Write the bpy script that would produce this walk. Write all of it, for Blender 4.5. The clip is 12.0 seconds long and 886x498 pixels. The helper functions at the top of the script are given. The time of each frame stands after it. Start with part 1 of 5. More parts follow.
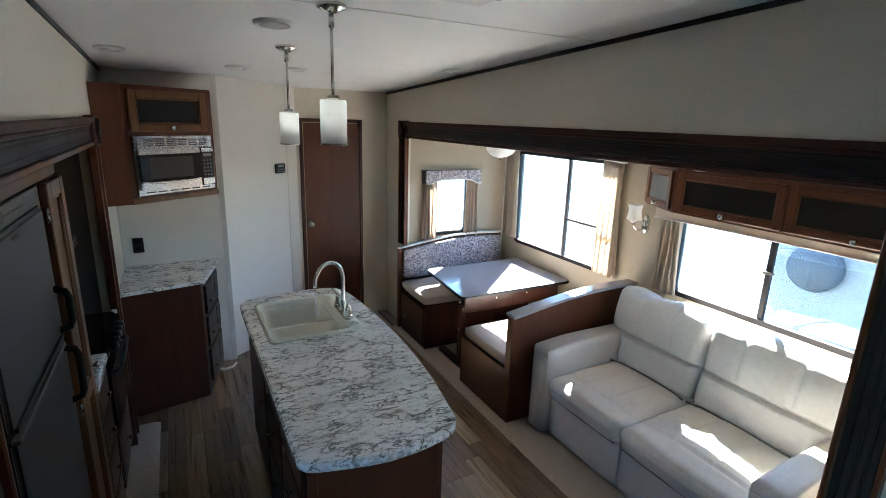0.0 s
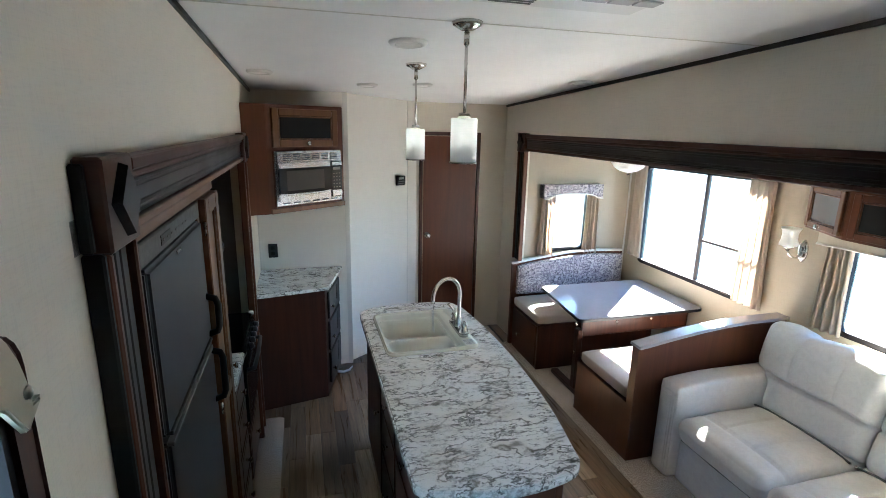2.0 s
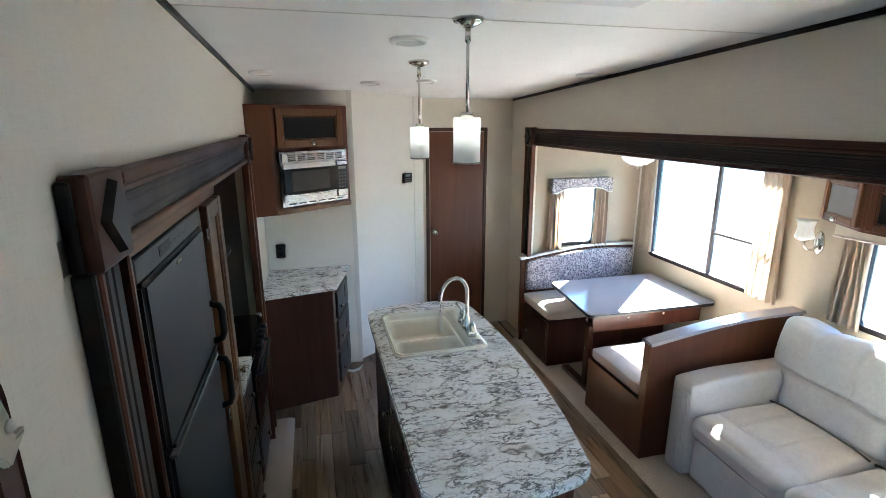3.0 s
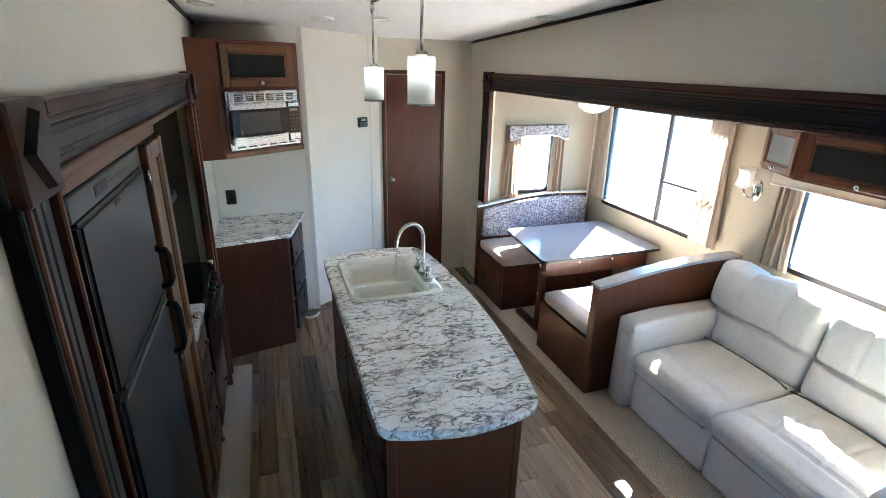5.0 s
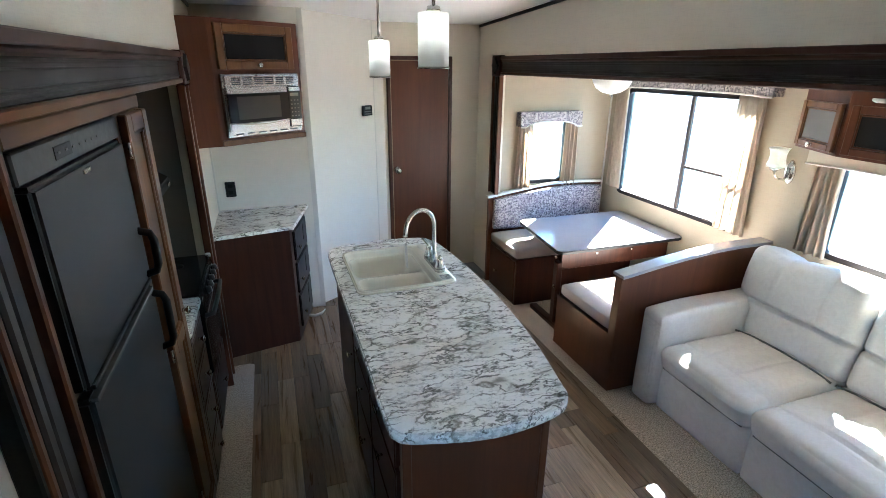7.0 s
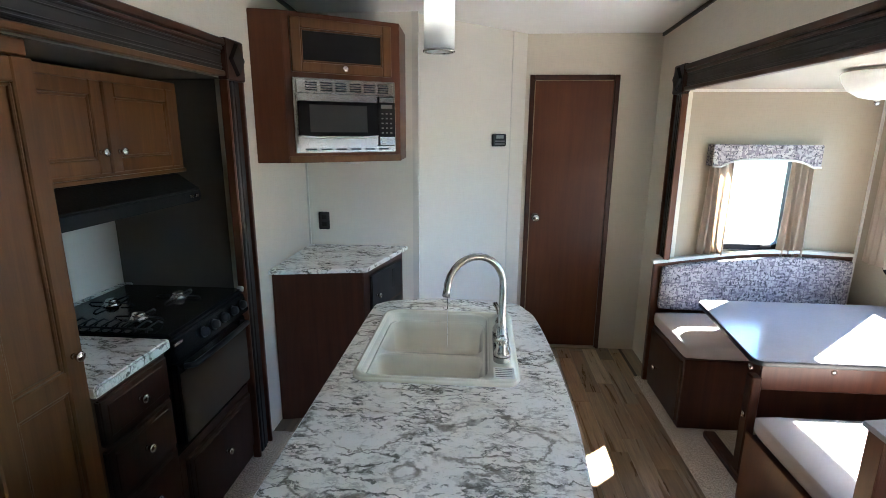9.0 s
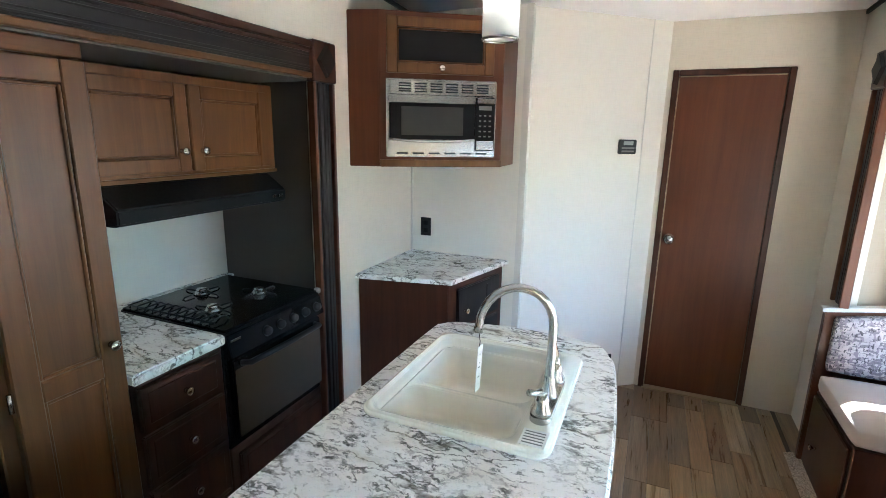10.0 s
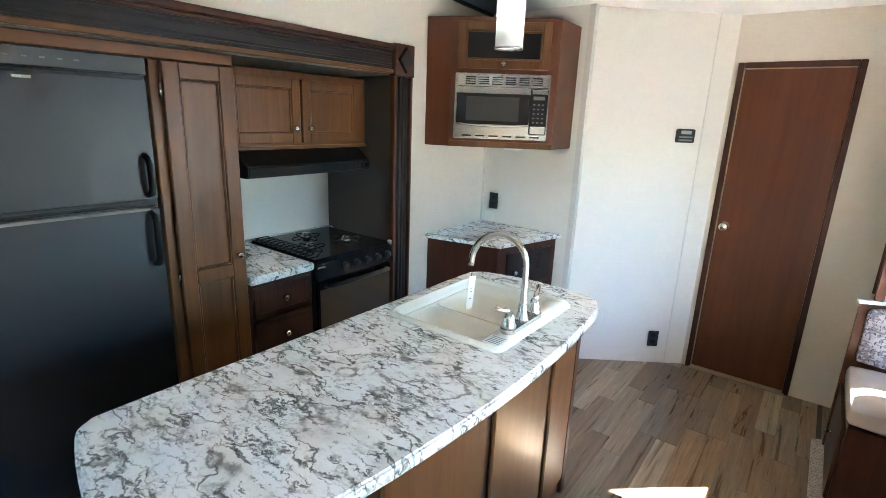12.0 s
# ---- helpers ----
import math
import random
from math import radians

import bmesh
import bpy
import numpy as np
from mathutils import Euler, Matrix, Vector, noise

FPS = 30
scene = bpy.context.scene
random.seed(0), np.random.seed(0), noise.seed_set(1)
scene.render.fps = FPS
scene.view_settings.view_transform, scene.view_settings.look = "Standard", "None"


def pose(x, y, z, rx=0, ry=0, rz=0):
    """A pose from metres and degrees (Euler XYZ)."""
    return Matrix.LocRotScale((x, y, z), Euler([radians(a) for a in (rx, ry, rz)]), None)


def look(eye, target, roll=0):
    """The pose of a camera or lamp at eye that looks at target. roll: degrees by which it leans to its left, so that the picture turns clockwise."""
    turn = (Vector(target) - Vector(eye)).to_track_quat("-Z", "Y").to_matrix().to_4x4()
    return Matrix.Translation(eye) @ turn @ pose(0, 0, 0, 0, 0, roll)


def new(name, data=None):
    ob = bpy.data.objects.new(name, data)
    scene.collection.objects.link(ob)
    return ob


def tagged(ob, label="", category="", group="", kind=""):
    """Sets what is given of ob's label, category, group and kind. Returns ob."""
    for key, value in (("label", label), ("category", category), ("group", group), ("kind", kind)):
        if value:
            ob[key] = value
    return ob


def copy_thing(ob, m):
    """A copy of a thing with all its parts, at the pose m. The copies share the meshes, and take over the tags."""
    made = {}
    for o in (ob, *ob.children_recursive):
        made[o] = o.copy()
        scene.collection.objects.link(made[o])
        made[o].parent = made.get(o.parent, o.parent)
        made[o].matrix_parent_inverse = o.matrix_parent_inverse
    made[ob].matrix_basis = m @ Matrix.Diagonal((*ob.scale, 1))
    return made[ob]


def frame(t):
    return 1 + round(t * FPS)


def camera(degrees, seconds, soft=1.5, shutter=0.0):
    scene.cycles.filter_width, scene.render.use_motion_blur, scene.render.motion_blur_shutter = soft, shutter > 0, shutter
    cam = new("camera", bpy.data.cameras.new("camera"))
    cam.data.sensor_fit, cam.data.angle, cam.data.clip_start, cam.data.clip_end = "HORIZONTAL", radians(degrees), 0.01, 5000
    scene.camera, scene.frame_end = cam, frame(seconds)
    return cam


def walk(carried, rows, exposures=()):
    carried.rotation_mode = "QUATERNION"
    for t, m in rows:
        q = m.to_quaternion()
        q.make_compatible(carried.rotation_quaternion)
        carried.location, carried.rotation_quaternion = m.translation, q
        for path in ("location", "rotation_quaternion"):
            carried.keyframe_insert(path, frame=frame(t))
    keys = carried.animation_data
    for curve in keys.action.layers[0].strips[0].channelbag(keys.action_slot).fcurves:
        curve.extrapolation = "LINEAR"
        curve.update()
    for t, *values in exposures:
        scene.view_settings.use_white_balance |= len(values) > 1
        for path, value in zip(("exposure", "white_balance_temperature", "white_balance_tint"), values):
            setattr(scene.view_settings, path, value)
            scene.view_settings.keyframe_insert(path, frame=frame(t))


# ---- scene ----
cam = camera(83.5, 12.0, 0.6)
PATH = [
    (0, (-0.022, 0.029, 2.054), (0.899, 1.732, 1.551), 1.8),
    (0.5, (-0.005, 0.023, 2.067), (0.726, 1.822, 1.587), 1.1),
    (1, (-0.021, 0.021, 2.069), (0.623, 1.855, 1.597), 1.1),
    (1.5, (-0.063, 0.092, 2.089), (0.542, 1.943, 1.631), 1.4),
    (2, (-0.059, 0.143, 2.084), (0.47, 2.012, 1.604), 1.2),
    (2.5, (-0.045, 0.162, 2.105), (0.424, 2.043, 1.612), 0.3),
    (3, (-0.028, 0.175, 2.109), (0.459, 2.048, 1.603), -0.1),
    (3.5, (-0.04, 0.18, 2.102), (0.471, 2.014, 1.493), 0.5),
    (5.5, (-0.011, 0.155, 2.079), (0.637, 1.913, 1.379), 1.2),
    (6, (-0.017, 0.155, 2.06), (0.629, 1.912, 1.356), 0.6),
    (6.5, (-0.026, 0.191, 2.048), (0.633, 1.932, 1.318), 0.3),
    (6.7, (-0.024, 0.236, 2.024), (0.614, 1.987, 1.299), 0.4),
    (8.3, (0.409, 0.872, 1.646), (0.829, 2.773, 1.19), 0.1),
    (8.5, (0.503, 0.975, 1.644), (0.769, 2.905, 1.193), -0.0),
    (9, (0.705, 1.157, 1.642), (0.552, 3.097, 1.182), 0.4),
    (9.5, (0.818, 1.378, 1.633), (0.358, 3.268, 1.17), 1.0),
    (10, (0.991, 1.479, 1.64), (0.23, 3.273, 1.191), 1.0),
    (10.5, (1.181, 1.443, 1.642), (0.146, 3.099, 1.21), 0.9),
    (11, (1.346, 1.293, 1.632), (0.168, 2.845, 1.183), 0.9),
    (11.5, (1.482, 1.202, 1.647), (0.261, 2.704, 1.143), 1.6),
    (12, (1.56, 1.208, 1.652), (0.396, 2.75, 1.135), 2.2),
]
walk(cam, [(t, look(eye, target, roll)) for t, eye, target, roll in PATH], [(t, stops, kelvin, 2) for t, stops, kelvin in ((0, 4.92, 5750), (1, 5.25, 5750), (1.5, 5.3, 5750), (2.5, 5.55, 5710), (3.5, 5.6, 5710), (5.5, 5.8, 5710), (6.5, 5.8, 5710), (8.5, 5.38, 5700), (9.0, 5.55, 5740), (9.5, 6.0, 5780), (10.5, 6.2, 5810), (12, 6.35, 5860))])

# ---- light ----
SUN = Vector((0.743 * math.cos(radians(41)), 0.669 * math.cos(radians(41)), math.sin(radians(41))))
world = bpy.data.worlds.new("sky")
scene.world = world
world.use_nodes = True
sky = world.node_tree.nodes.new("ShaderNodeTexSky")
sky.sky_type, sky.sun_disc = "NISHITA", False
sky.ozone_density, sky.dust_density = 2.5, 0.5
sky.sun_elevation, sky.sun_rotation = radians(41), math.atan2(SUN.x, SUN.y)
world.node_tree.links.new(sky.outputs[0], world.node_tree.nodes["Background"].inputs[0])
world.node_tree.nodes["Background"].inputs[1].default_value = 0.15
sun = new("sun", bpy.data.lights.new("sun", "SUN"))
sun.data.energy, sun.data.angle, sun.data.color = 5.0, radians(0.6), (1.0, 0.93, 0.85)
sun.matrix_world = look(SUN * 40, (0, 0, 0))


# ---- small tools ----
HOME = {}


def thing(name, at, label, category, group="", kind=""):
    ob = new(name)
    ob.empty_display_size = 0.05
    ob.location = at
    HOME[ob] = Vector(at)
    return tagged(ob, label, category, group, kind)


def finish(name, bm, material, smooth=False):
    me = bpy.data.meshes.new(name)
    bmesh.ops.recalc_face_normals(bm, faces=bm.faces[:])
    for f in bm.faces:
        f.smooth = smooth
    bm.to_mesh(me)
    bm.free()
    me.materials.append(material)
    return me


def part(name, bm, material, parent, label="", smooth=False):
    home = HOME[parent]
    bmesh.ops.translate(bm, verts=bm.verts[:], vec=-home)
    ob = new(name, finish(name, bm, material, smooth))
    ob.parent = parent
    HOME[ob] = home
    return tagged(ob, label)


def solid(name, bm, material, label, category, kind="", smooth=False, group=""):
    ob = new(name, finish(name, bm, material, smooth))
    HOME[ob] = Vector((0, 0, 0))
    return tagged(ob, label, category, group, kind)


def merge(bm, other, m=None):
    if m is not None:
        bmesh.ops.transform(other, matrix=m, verts=other.verts[:])
    me = bpy.data.meshes.new("tmp")
    other.to_mesh(me)
    other.free()
    bm.from_mesh(me)
    bpy.data.meshes.remove(me)
    return bm


def box(lo, hi, bev=0.003, bm=None, m=None, seg=1):
    b = bmesh.new()
    bmesh.ops.create_cube(b, size=1)
    lo, hi = Vector(lo), Vector(hi)
    for v in b.verts:
        v.co = Vector(((lo[i] + hi[i]) / 2 + v.co[i] * (hi[i] - lo[i]) for i in range(3)))
    if bev:
        bmesh.ops.bevel(b, geom=b.edges[:], offset=bev, segments=seg, affect="EDGES", clamp_overlap=True)
    if bm is None and m is None:
        return b
    return merge(bm if bm is not None else bmesh.new(), b, m)


def rbox(lo, hi, r, n=8, puff=(0, 0, 0), bm=None, m=None, lump=0.0):
    """A soft cushion: a box with round edges that swells by puff metres on each axis."""
    b = bmesh.new()
    bmesh.ops.create_cube(b, size=2)
    bmesh.ops.subdivide_edges(b, edges=b.edges[:], cuts=n, use_grid_fill=True)
    lo, hi = Vector(lo), Vector(hi)
    mid, half = (lo + hi) / 2, (hi - lo) / 2
    for v in b.verts:
        u = v.co.copy()
        p = Vector((u[i] * half[i] for i in range(3)))
        core = Vector((max(-half[i] + r, min(half[i] - r, p[i])) for i in range(3)))
        d = p - core
        if d.length > 1e-6:
            p = core + d.normalized() * r
        for i in range(3):
            j, k = (i + 1) % 3, (i + 2) % 3
            p[i] += puff[i] * u[i] * (1 - u[j] ** 2) * (1 - u[k] ** 2)
        v.co = mid + p
        if lump:
            v.co += lump * noise.noise_vector(v.co * 7)
    if bm is None and m is None:
        return b
    return merge(bm if bm is not None else bmesh.new(), b, m)


def prism(points, z0, z1, bev=0.0, bm=None, m=None):
    """A slab on a flat outline of (x, y)."""
    b = bmesh.new()
    f = b.faces.new([b.verts.new((x, y, z0)) for x, y in points])
    ext = bmesh.ops.extrude_face_region(b, geom=[f])
    bmesh.ops.translate(b, verts=[e for e in ext["geom"] if isinstance(e, bmesh.types.BMVert)], vec=(0, 0, z1 - z0))
    bmesh.ops.recalc_face_normals(b, faces=b.faces[:])
    if bev:
        bmesh.ops.bevel(b, geom=b.edges[:], offset=bev, segments=2, affect="EDGES", clamp_overlap=True)
    return merge(bm if bm is not None else bmesh.new(), b, m)


def lathe(profile, segs=24, bm=None, m=None):
    """A turned body about z from (radius, height) pairs."""
    b = bmesh.new()
    rings = []
    for r, z in profile:
        if r < 1e-5:
            rings.append([b.verts.new((0, 0, z))])
        else:
            rings.append([b.verts.new((r * math.cos(a), r * math.sin(a), z)) for a in (2 * math.pi * i / segs for i in range(segs))])
    for p, q in zip(rings, rings[1:]):
        for i in range(segs):
            j = (i + 1) % segs
            vs = [p[i % len(p)], p[j % len(p)], q[j % len(q)], q[i % len(q)]]
            vs = list(dict.fromkeys(vs))
            if len(vs) > 2:
                b.faces.new(vs)
    return merge(bm if bm is not None else bmesh.new(), b, m)


def tube(path, r, segs=12, bm=None, caps=True):
    """A round bar along a path; r is one radius or one for each point."""
    b = bmesh.new()
    path = [Vector(p) for p in path]
    radii = r if isinstance(r, (list, tuple)) else [r] * len(path)
    rings, side = [], None
    for i, p in enumerate(path):
        d = (path[min(i + 1, len(path) - 1)] - path[max(i - 1, 0)]).normalized()
        if side is None:
            side = d.orthogonal().normalized()
        side = (side - d * side.dot(d)).normalized()
        up = d.cross(side)
        rings.append([b.verts.new(p + radii[i] * (side * math.cos(a) + up * math.sin(a))) for a in (2 * math.pi * k / segs for k in range(segs))])
    for p, q in zip(rings, rings[1:]):
        for i in range(segs):
            b.faces.new([p[i], p[(i + 1) % segs], q[(i + 1) % segs], q[i]])
    if caps:
        b.faces.new(rings[0]), b.faces.new(rings[-1])
    return merge(bm if bm is not None else bmesh.new(), b)


def rrect(cx, cy, w, h, r, n=5):
    pts = []
    for sx, sy, a0 in ((1, 1, 0), (-1, 1, 90), (-1, -1, 180), (1, -1, 270)):
        for k in range(n + 1):
            a = radians(a0 + 90 * k / n)
            pts.append((cx + sx * (w / 2 - r) + r * math.cos(a), cy + sy * (h / 2 - r) + r * math.sin(a)))
    return pts


def loft(loops, bm=None, cap=True, cap0=False, m=None):
    b = bmesh.new()
    rings = [[b.verts.new(p) for p in loop] for loop in loops]
    for p, q in zip(rings, rings[1:]):
        for i in range(len(p)):
            b.faces.new([p[i], p[(i + 1) % len(p)], q[(i + 1) % len(q)], q[i]])
    if cap:
        b.faces.new(rings[-1])
    if cap0:
        b.faces.new(rings[0])
    return merge(bm if bm is not None else bmesh.new(), b, m)


def ring(w, h, r, width, d0, d1, m, bm=None):
    """A window's rounded frame in its own x-z plane, centred, from depth d0 to d1 along y."""
    o, i = rrect(0, 0, w, h, r), rrect(0, 0, w - 2 * width, h - 2 * width, max(r - width, 0.004))
    e = 0.004
    loops = [[(x, d0, z) for x, z in i], [(x, d1 - e, z) for x, z in i], [(x * (1 + e / w), d1, z * (1 + e / h)) for x, z in i],
             [(x * (1 - e / w), d1, z * (1 - e / h)) for x, z in o], [(x, d1 - e, z) for x, z in o], [(x, d0, z) for x, z in o], [(x, d0, z) for x, z in i]]
    return loft(loops, bm, cap=False, m=m)


def sheet_with_holes(outer, holes, z0, z1, bev=0.0):
    """A slab with an outline and openings through it."""
    b = bmesh.new()
    edges = []
    for loop in (outer, *holes):
        vs = [b.verts.new((x, y, z1)) for x, y in loop]
        edges += [b.edges.new((vs[i], vs[(i + 1) % len(vs)])) for i in range(len(vs))]
    bmesh.ops.triangle_fill(b, use_beauty=True, use_dissolve=False, edges=edges)
    bmesh.ops.dissolve_limit(b, angle_limit=0.01, verts=b.verts[:], edges=b.edges[:])
    ext = bmesh.ops.extrude_face_region(b, geom=b.faces[:])
    bmesh.ops.translate(b, verts=[e for e in ext["geom"] if isinstance(e, bmesh.types.BMVert)], vec=(0, 0, z0 - z1))
    bmesh.ops.recalc_face_normals(b, faces=b.faces[:])
    if bev:
        sharp = [e for e in b.edges if len(e.link_faces) == 2 and e.calc_face_angle(0) > 1.2 and all(abs(v.co.z - z1) < 1e-5 for v in e.verts)]
        bmesh.ops.bevel(b, geom=sharp, offset=bev, segments=3, affect="EDGES", clamp_overlap=True)
    return b


def smooth_loop(points, n=5):
    out = []
    for i in range(len(points)):
        a, b, c, d = (Vector(points[(i + k) % len(points)]) for k in (-1, 0, 1, 2))
        for k in range(n):
            t = k / n
            p = 0.5 * (2 * b + (c - a) * t + (2 * a - 5 * b + 4 * c - d) * t * t + (3 * b - a - 3 * c + d) * t ** 3)
            out.append((p.x, p.y))
    return out


def bent(x0, y0, x1, y1, z=0.0):
    """The pose of a face seen from its front: its own x runs from the first point to the second, its own y goes into the wall."""
    return Matrix.Translation((x0, y0, z)) @ Matrix.Rotation(math.atan2(y1 - y0, x1 - x0), 4, "Z")


# ---- materials ----
class Mat:
    def __init__(self, name, rough=0.5, metal=0.0):
        self.m = bpy.data.materials.new(name)
        self.m.use_nodes = True
        self.t = self.m.node_tree
        self.b = self.t.nodes["Principled BSDF"]
        self.b.inputs["Roughness"].default_value, self.b.inputs["Metallic"].default_value = rough, metal
        self.co = self.node("ShaderNodeTexCoord").outputs["Object"]

    def node(self, kind, ins=None, **props):
        n = self.t.nodes.new(kind)
        if "data_type" in props:
            n.data_type = props["data_type"]
        if "blend_type" in props:
            n.blend_type = props["blend_type"]
        if "operation" in props:
            n.operation = props["operation"]
        if "distance" in props:
            n.distance = props["distance"]
        for k, v in (ins or {}).items():
            if hasattr(v, "is_linked"):
                self.t.links.new(v, n.inputs[k])
            else:
                n.inputs[k].default_value = v
        return n

    def scaled(self, s, rot=(0, 0, 0), src=None, shift=None):
        ins = {"Vector": src or self.co, "Scale": s, "Rotation": rot}
        if shift is not None:
            ins["Location"] = shift
        return self.node("ShaderNodeMapping", ins).outputs[0]

    def noise(self, scale, detail=4, vec=None, rough=0.55, distort=0.0):
        return self.node("ShaderNodeTexNoise", {"Vector": vec or self.co, "Scale": scale, "Detail": detail, "Roughness": rough, "Distortion": distort}).outputs["Fac"]

    def ramp(self, fac, *stops):
        n = self.node("ShaderNodeValToRGB", {"Fac": fac})
        el = n.color_ramp.elements
        while len(el) < len(stops):
            el.new(0.5)
        for e, (p, c) in zip(el, stops):
            e.position = p
            e.color = (c, c, c, 1) if isinstance(c, (int, float)) else (*c, 1)
        return n.outputs[0]

    def mix(self, fac, a, b, mode="MIX"):
        n = self.node("ShaderNodeMix", data_type="RGBA", blend_type=mode)
        for i, v in ((0, fac), (6, a), (7, b)):
            if hasattr(v, "is_linked"):
                self.t.links.new(v, n.inputs[i])
            elif i:
                n.inputs[i].default_value = (*v, 1) if isinstance(v, tuple) else (v, v, v, 1)
            else:
                n.inputs[i].default_value = v
        return n.outputs[2]

    def math(self, op, a, b=0.0):
        return self.node("ShaderNodeMath", {0: a, 1: b}, operation=op).outputs[0]

    def put(self, socket, value):
        if hasattr(value, "is_linked"):
            self.t.links.new(value, self.b.inputs[socket])
        else:
            self.b.inputs[socket].default_value = (*value, 1) if isinstance(value, tuple) else value
        return self

    def bump(self, height, strength=0.3, dist=0.002):
        self.put("Normal", self.node("ShaderNodeBump", {"Height": height, "Strength": strength, "Distance": dist}).outputs[0])
        return self


def wood(name, dark, light, rough=0.38, along="z", fine=1.0, coat=0.06):
    """Stained wood, with the grain along one axis."""
    a = Mat(name, rough)
    s = {"z": (22, 22, 1.3), "y": (22, 1.3, 22), "x": (1.3, 22, 22)}[along]
    vec = a.scaled(tuple(k * fine for k in s))
    grain = a.noise(1.0, 6, vec, 0.62, 0.7)
    broad = a.noise(2.2, 3)
    pores = a.noise(1.0, 3, a.scaled(tuple(k * 7 * fine for k in s)), 0.6)
    col = a.ramp(grain, (0.3, dark), (0.72, light))
    col = a.mix(0.35, col, a.ramp(broad, (0.35, 0.65), (0.7, 1.2)), "MULTIPLY")
    col = a.mix(0.14, col, a.ramp(pores, (0.35, 0.5), (0.5, 1.0)), "MULTIPLY")
    a.put("Base Color", col)
    a.put("Roughness", a.ramp(broad, (0.3, rough - 0.06), (0.7, rough + 0.08)))
    a.put("Coat Weight", coat)
    a.put("Coat Roughness", 0.28)
    a.put("Specular IOR Level", 0.32)
    return a.bump(pores, 0.12, 0.0006).m


def plain(name, color, rough=0.5, metal=0.0, grain=60, vary=0.12, bump=0.08, dist=0.001):
    a = Mat(name, rough, metal)
    big, small = a.noise(2.5, 3), a.noise(grain, 5)
    lo, hi = tuple(c * (1 - vary) for c in color), tuple(min(1, c * (1 + vary)) for c in color)
    col = a.mix(0.4, a.ramp(big, (0.35, lo), (0.65, hi)), a.ramp(small, (0.3, lo), (0.7, hi)))
    a.put("Base Color", col)
    a.put("Roughness", a.ramp(small, (0.3, max(0.02, rough * 0.88)), (0.7, min(1, rough * 1.1))))
    if bump:
        a.bump(small, bump, dist)
    return a.m


def metal(name, color, rough):
    """Brushed or polished metal with faint long streaks."""
    a = Mat(name, rough, 1.0)
    streak = a.noise(1.0, 3, a.scaled((4, 4, 320)))
    a.put("Base Color", a.ramp(streak, (0.3, tuple(c * 0.93 for c in color)), (0.7, color)))
    a.put("Roughness", a.ramp(streak, (0.3, rough), (0.7, rough * 1.12)))
    return a.m


def wallpaper(name, color, vary=0.06):
    a = Mat(name, 0.62)
    u = a.noise(1.0, 3, a.scaled((260, 260, 14)))
    v = a.noise(1.0, 3, a.scaled((14, 14, 260)))
    weave = a.math("ADD", u, v)
    big = a.noise(1.3, 4)
    lo, hi = tuple(c * (1 - vary) for c in color), tuple(c * (1 + vary) for c in color)
    a.put("Base Color", a.mix(0.5, a.ramp(weave, (0.8, lo), (1.2, hi)), a.ramp(big, (0.3, lo), (0.7, hi))))
    return a.bump(weave, 0.12, 0.0008).m


CHERRY = wood("cherry_wood", (0.038, 0.0125, 0.0068), (0.074, 0.0245, 0.012))
CHERRY_Y = wood("cherry_wood_along", (0.038, 0.0125, 0.0068), (0.074, 0.0245, 0.012), along="y")
MAPLE = wood("warm_brown_wood", (0.110, 0.042, 0.0138), (0.168, 0.073, 0.0238))
MAPLE_Y = wood("warm_brown_wood_along", (0.110, 0.042, 0.0138), (0.168, 0.073, 0.0238), along="y")
DOORWOOD = wood("red_brown_door_veneer", (0.088, 0.0278, 0.0112), (0.128, 0.042, 0.017), 0.36, fine=0.7)
FASCIA = wood("charcoal_weathered_fascia", (0.008, 0.0066, 0.0066), (0.030, 0.024, 0.022), 0.42, "y", 0.8)
FASCIA_Z = wood("charcoal_weathered_post", (0.008, 0.0066, 0.0066), (0.030, 0.024, 0.022), 0.42, "z", 0.8)
WALL = wallpaper("beige_linen_wallpaper", (0.66, 0.60, 0.495))
# beige wallpaper darkened and warmed to imitate dimmer golden light in the recess
SLIDEWALL = wallpaper("dimmed_beige_wallpaper", (0.38, 0.318, 0.235))
# ceiling board toned down so the recess looks less brightly lit
SLIDECEIL = plain("dimmed_ceiling_board", (0.42, 0.39, 0.33), 0.7, 0, 160, 0.03, 0.05)
# same beige wallpaper, made paler to stand in for window light on it
PANEL = wallpaper("lit_beige_wallpaper", (0.75, 0.71, 0.63), 0.03)
# dark tone paints the kitchen recess's shade into its panels
DARKPANEL = wallpaper("shaded_brown_panel", (0.10, 0.088, 0.072))
CEILING = plain("white_ceiling_board", (0.90, 0.89, 0.87), 0.7, 0, 160, 0.03, 0.05)
TRIMWHITE = plain("pale_trim", (0.66, 0.63, 0.57), 0.45, 0, 80, 0.04)
HOODBLACK = plain("satin_black_steel", (0.005, 0.005, 0.0055), 0.55, 0, 120, 0.1, 0.0)
HOODBLACK.node_tree.nodes["Principled BSDF"].inputs["Specular IOR Level"].default_value = 0.2
BLACK = plain("black_plastic", (0.011, 0.011, 0.012), 0.42, 0, 200, 0.2, 0.06)
FRIDGE = plain("black_textured_door", (0.017, 0.018, 0.02), 0.36, 0, 420, 0.15, 0.25, 0.0006)
FRIDGE.node_tree.nodes["Principled BSDF"].inputs["Specular IOR Level"].default_value = 0.4
ENAMEL = plain("black_enamel", (0.012, 0.012, 0.013), 0.12, 0, 90, 0.1, 0.0)
IRON = plain("cast_iron", (0.008, 0.008, 0.008), 0.5, 0, 300, 0.2, 0.3)
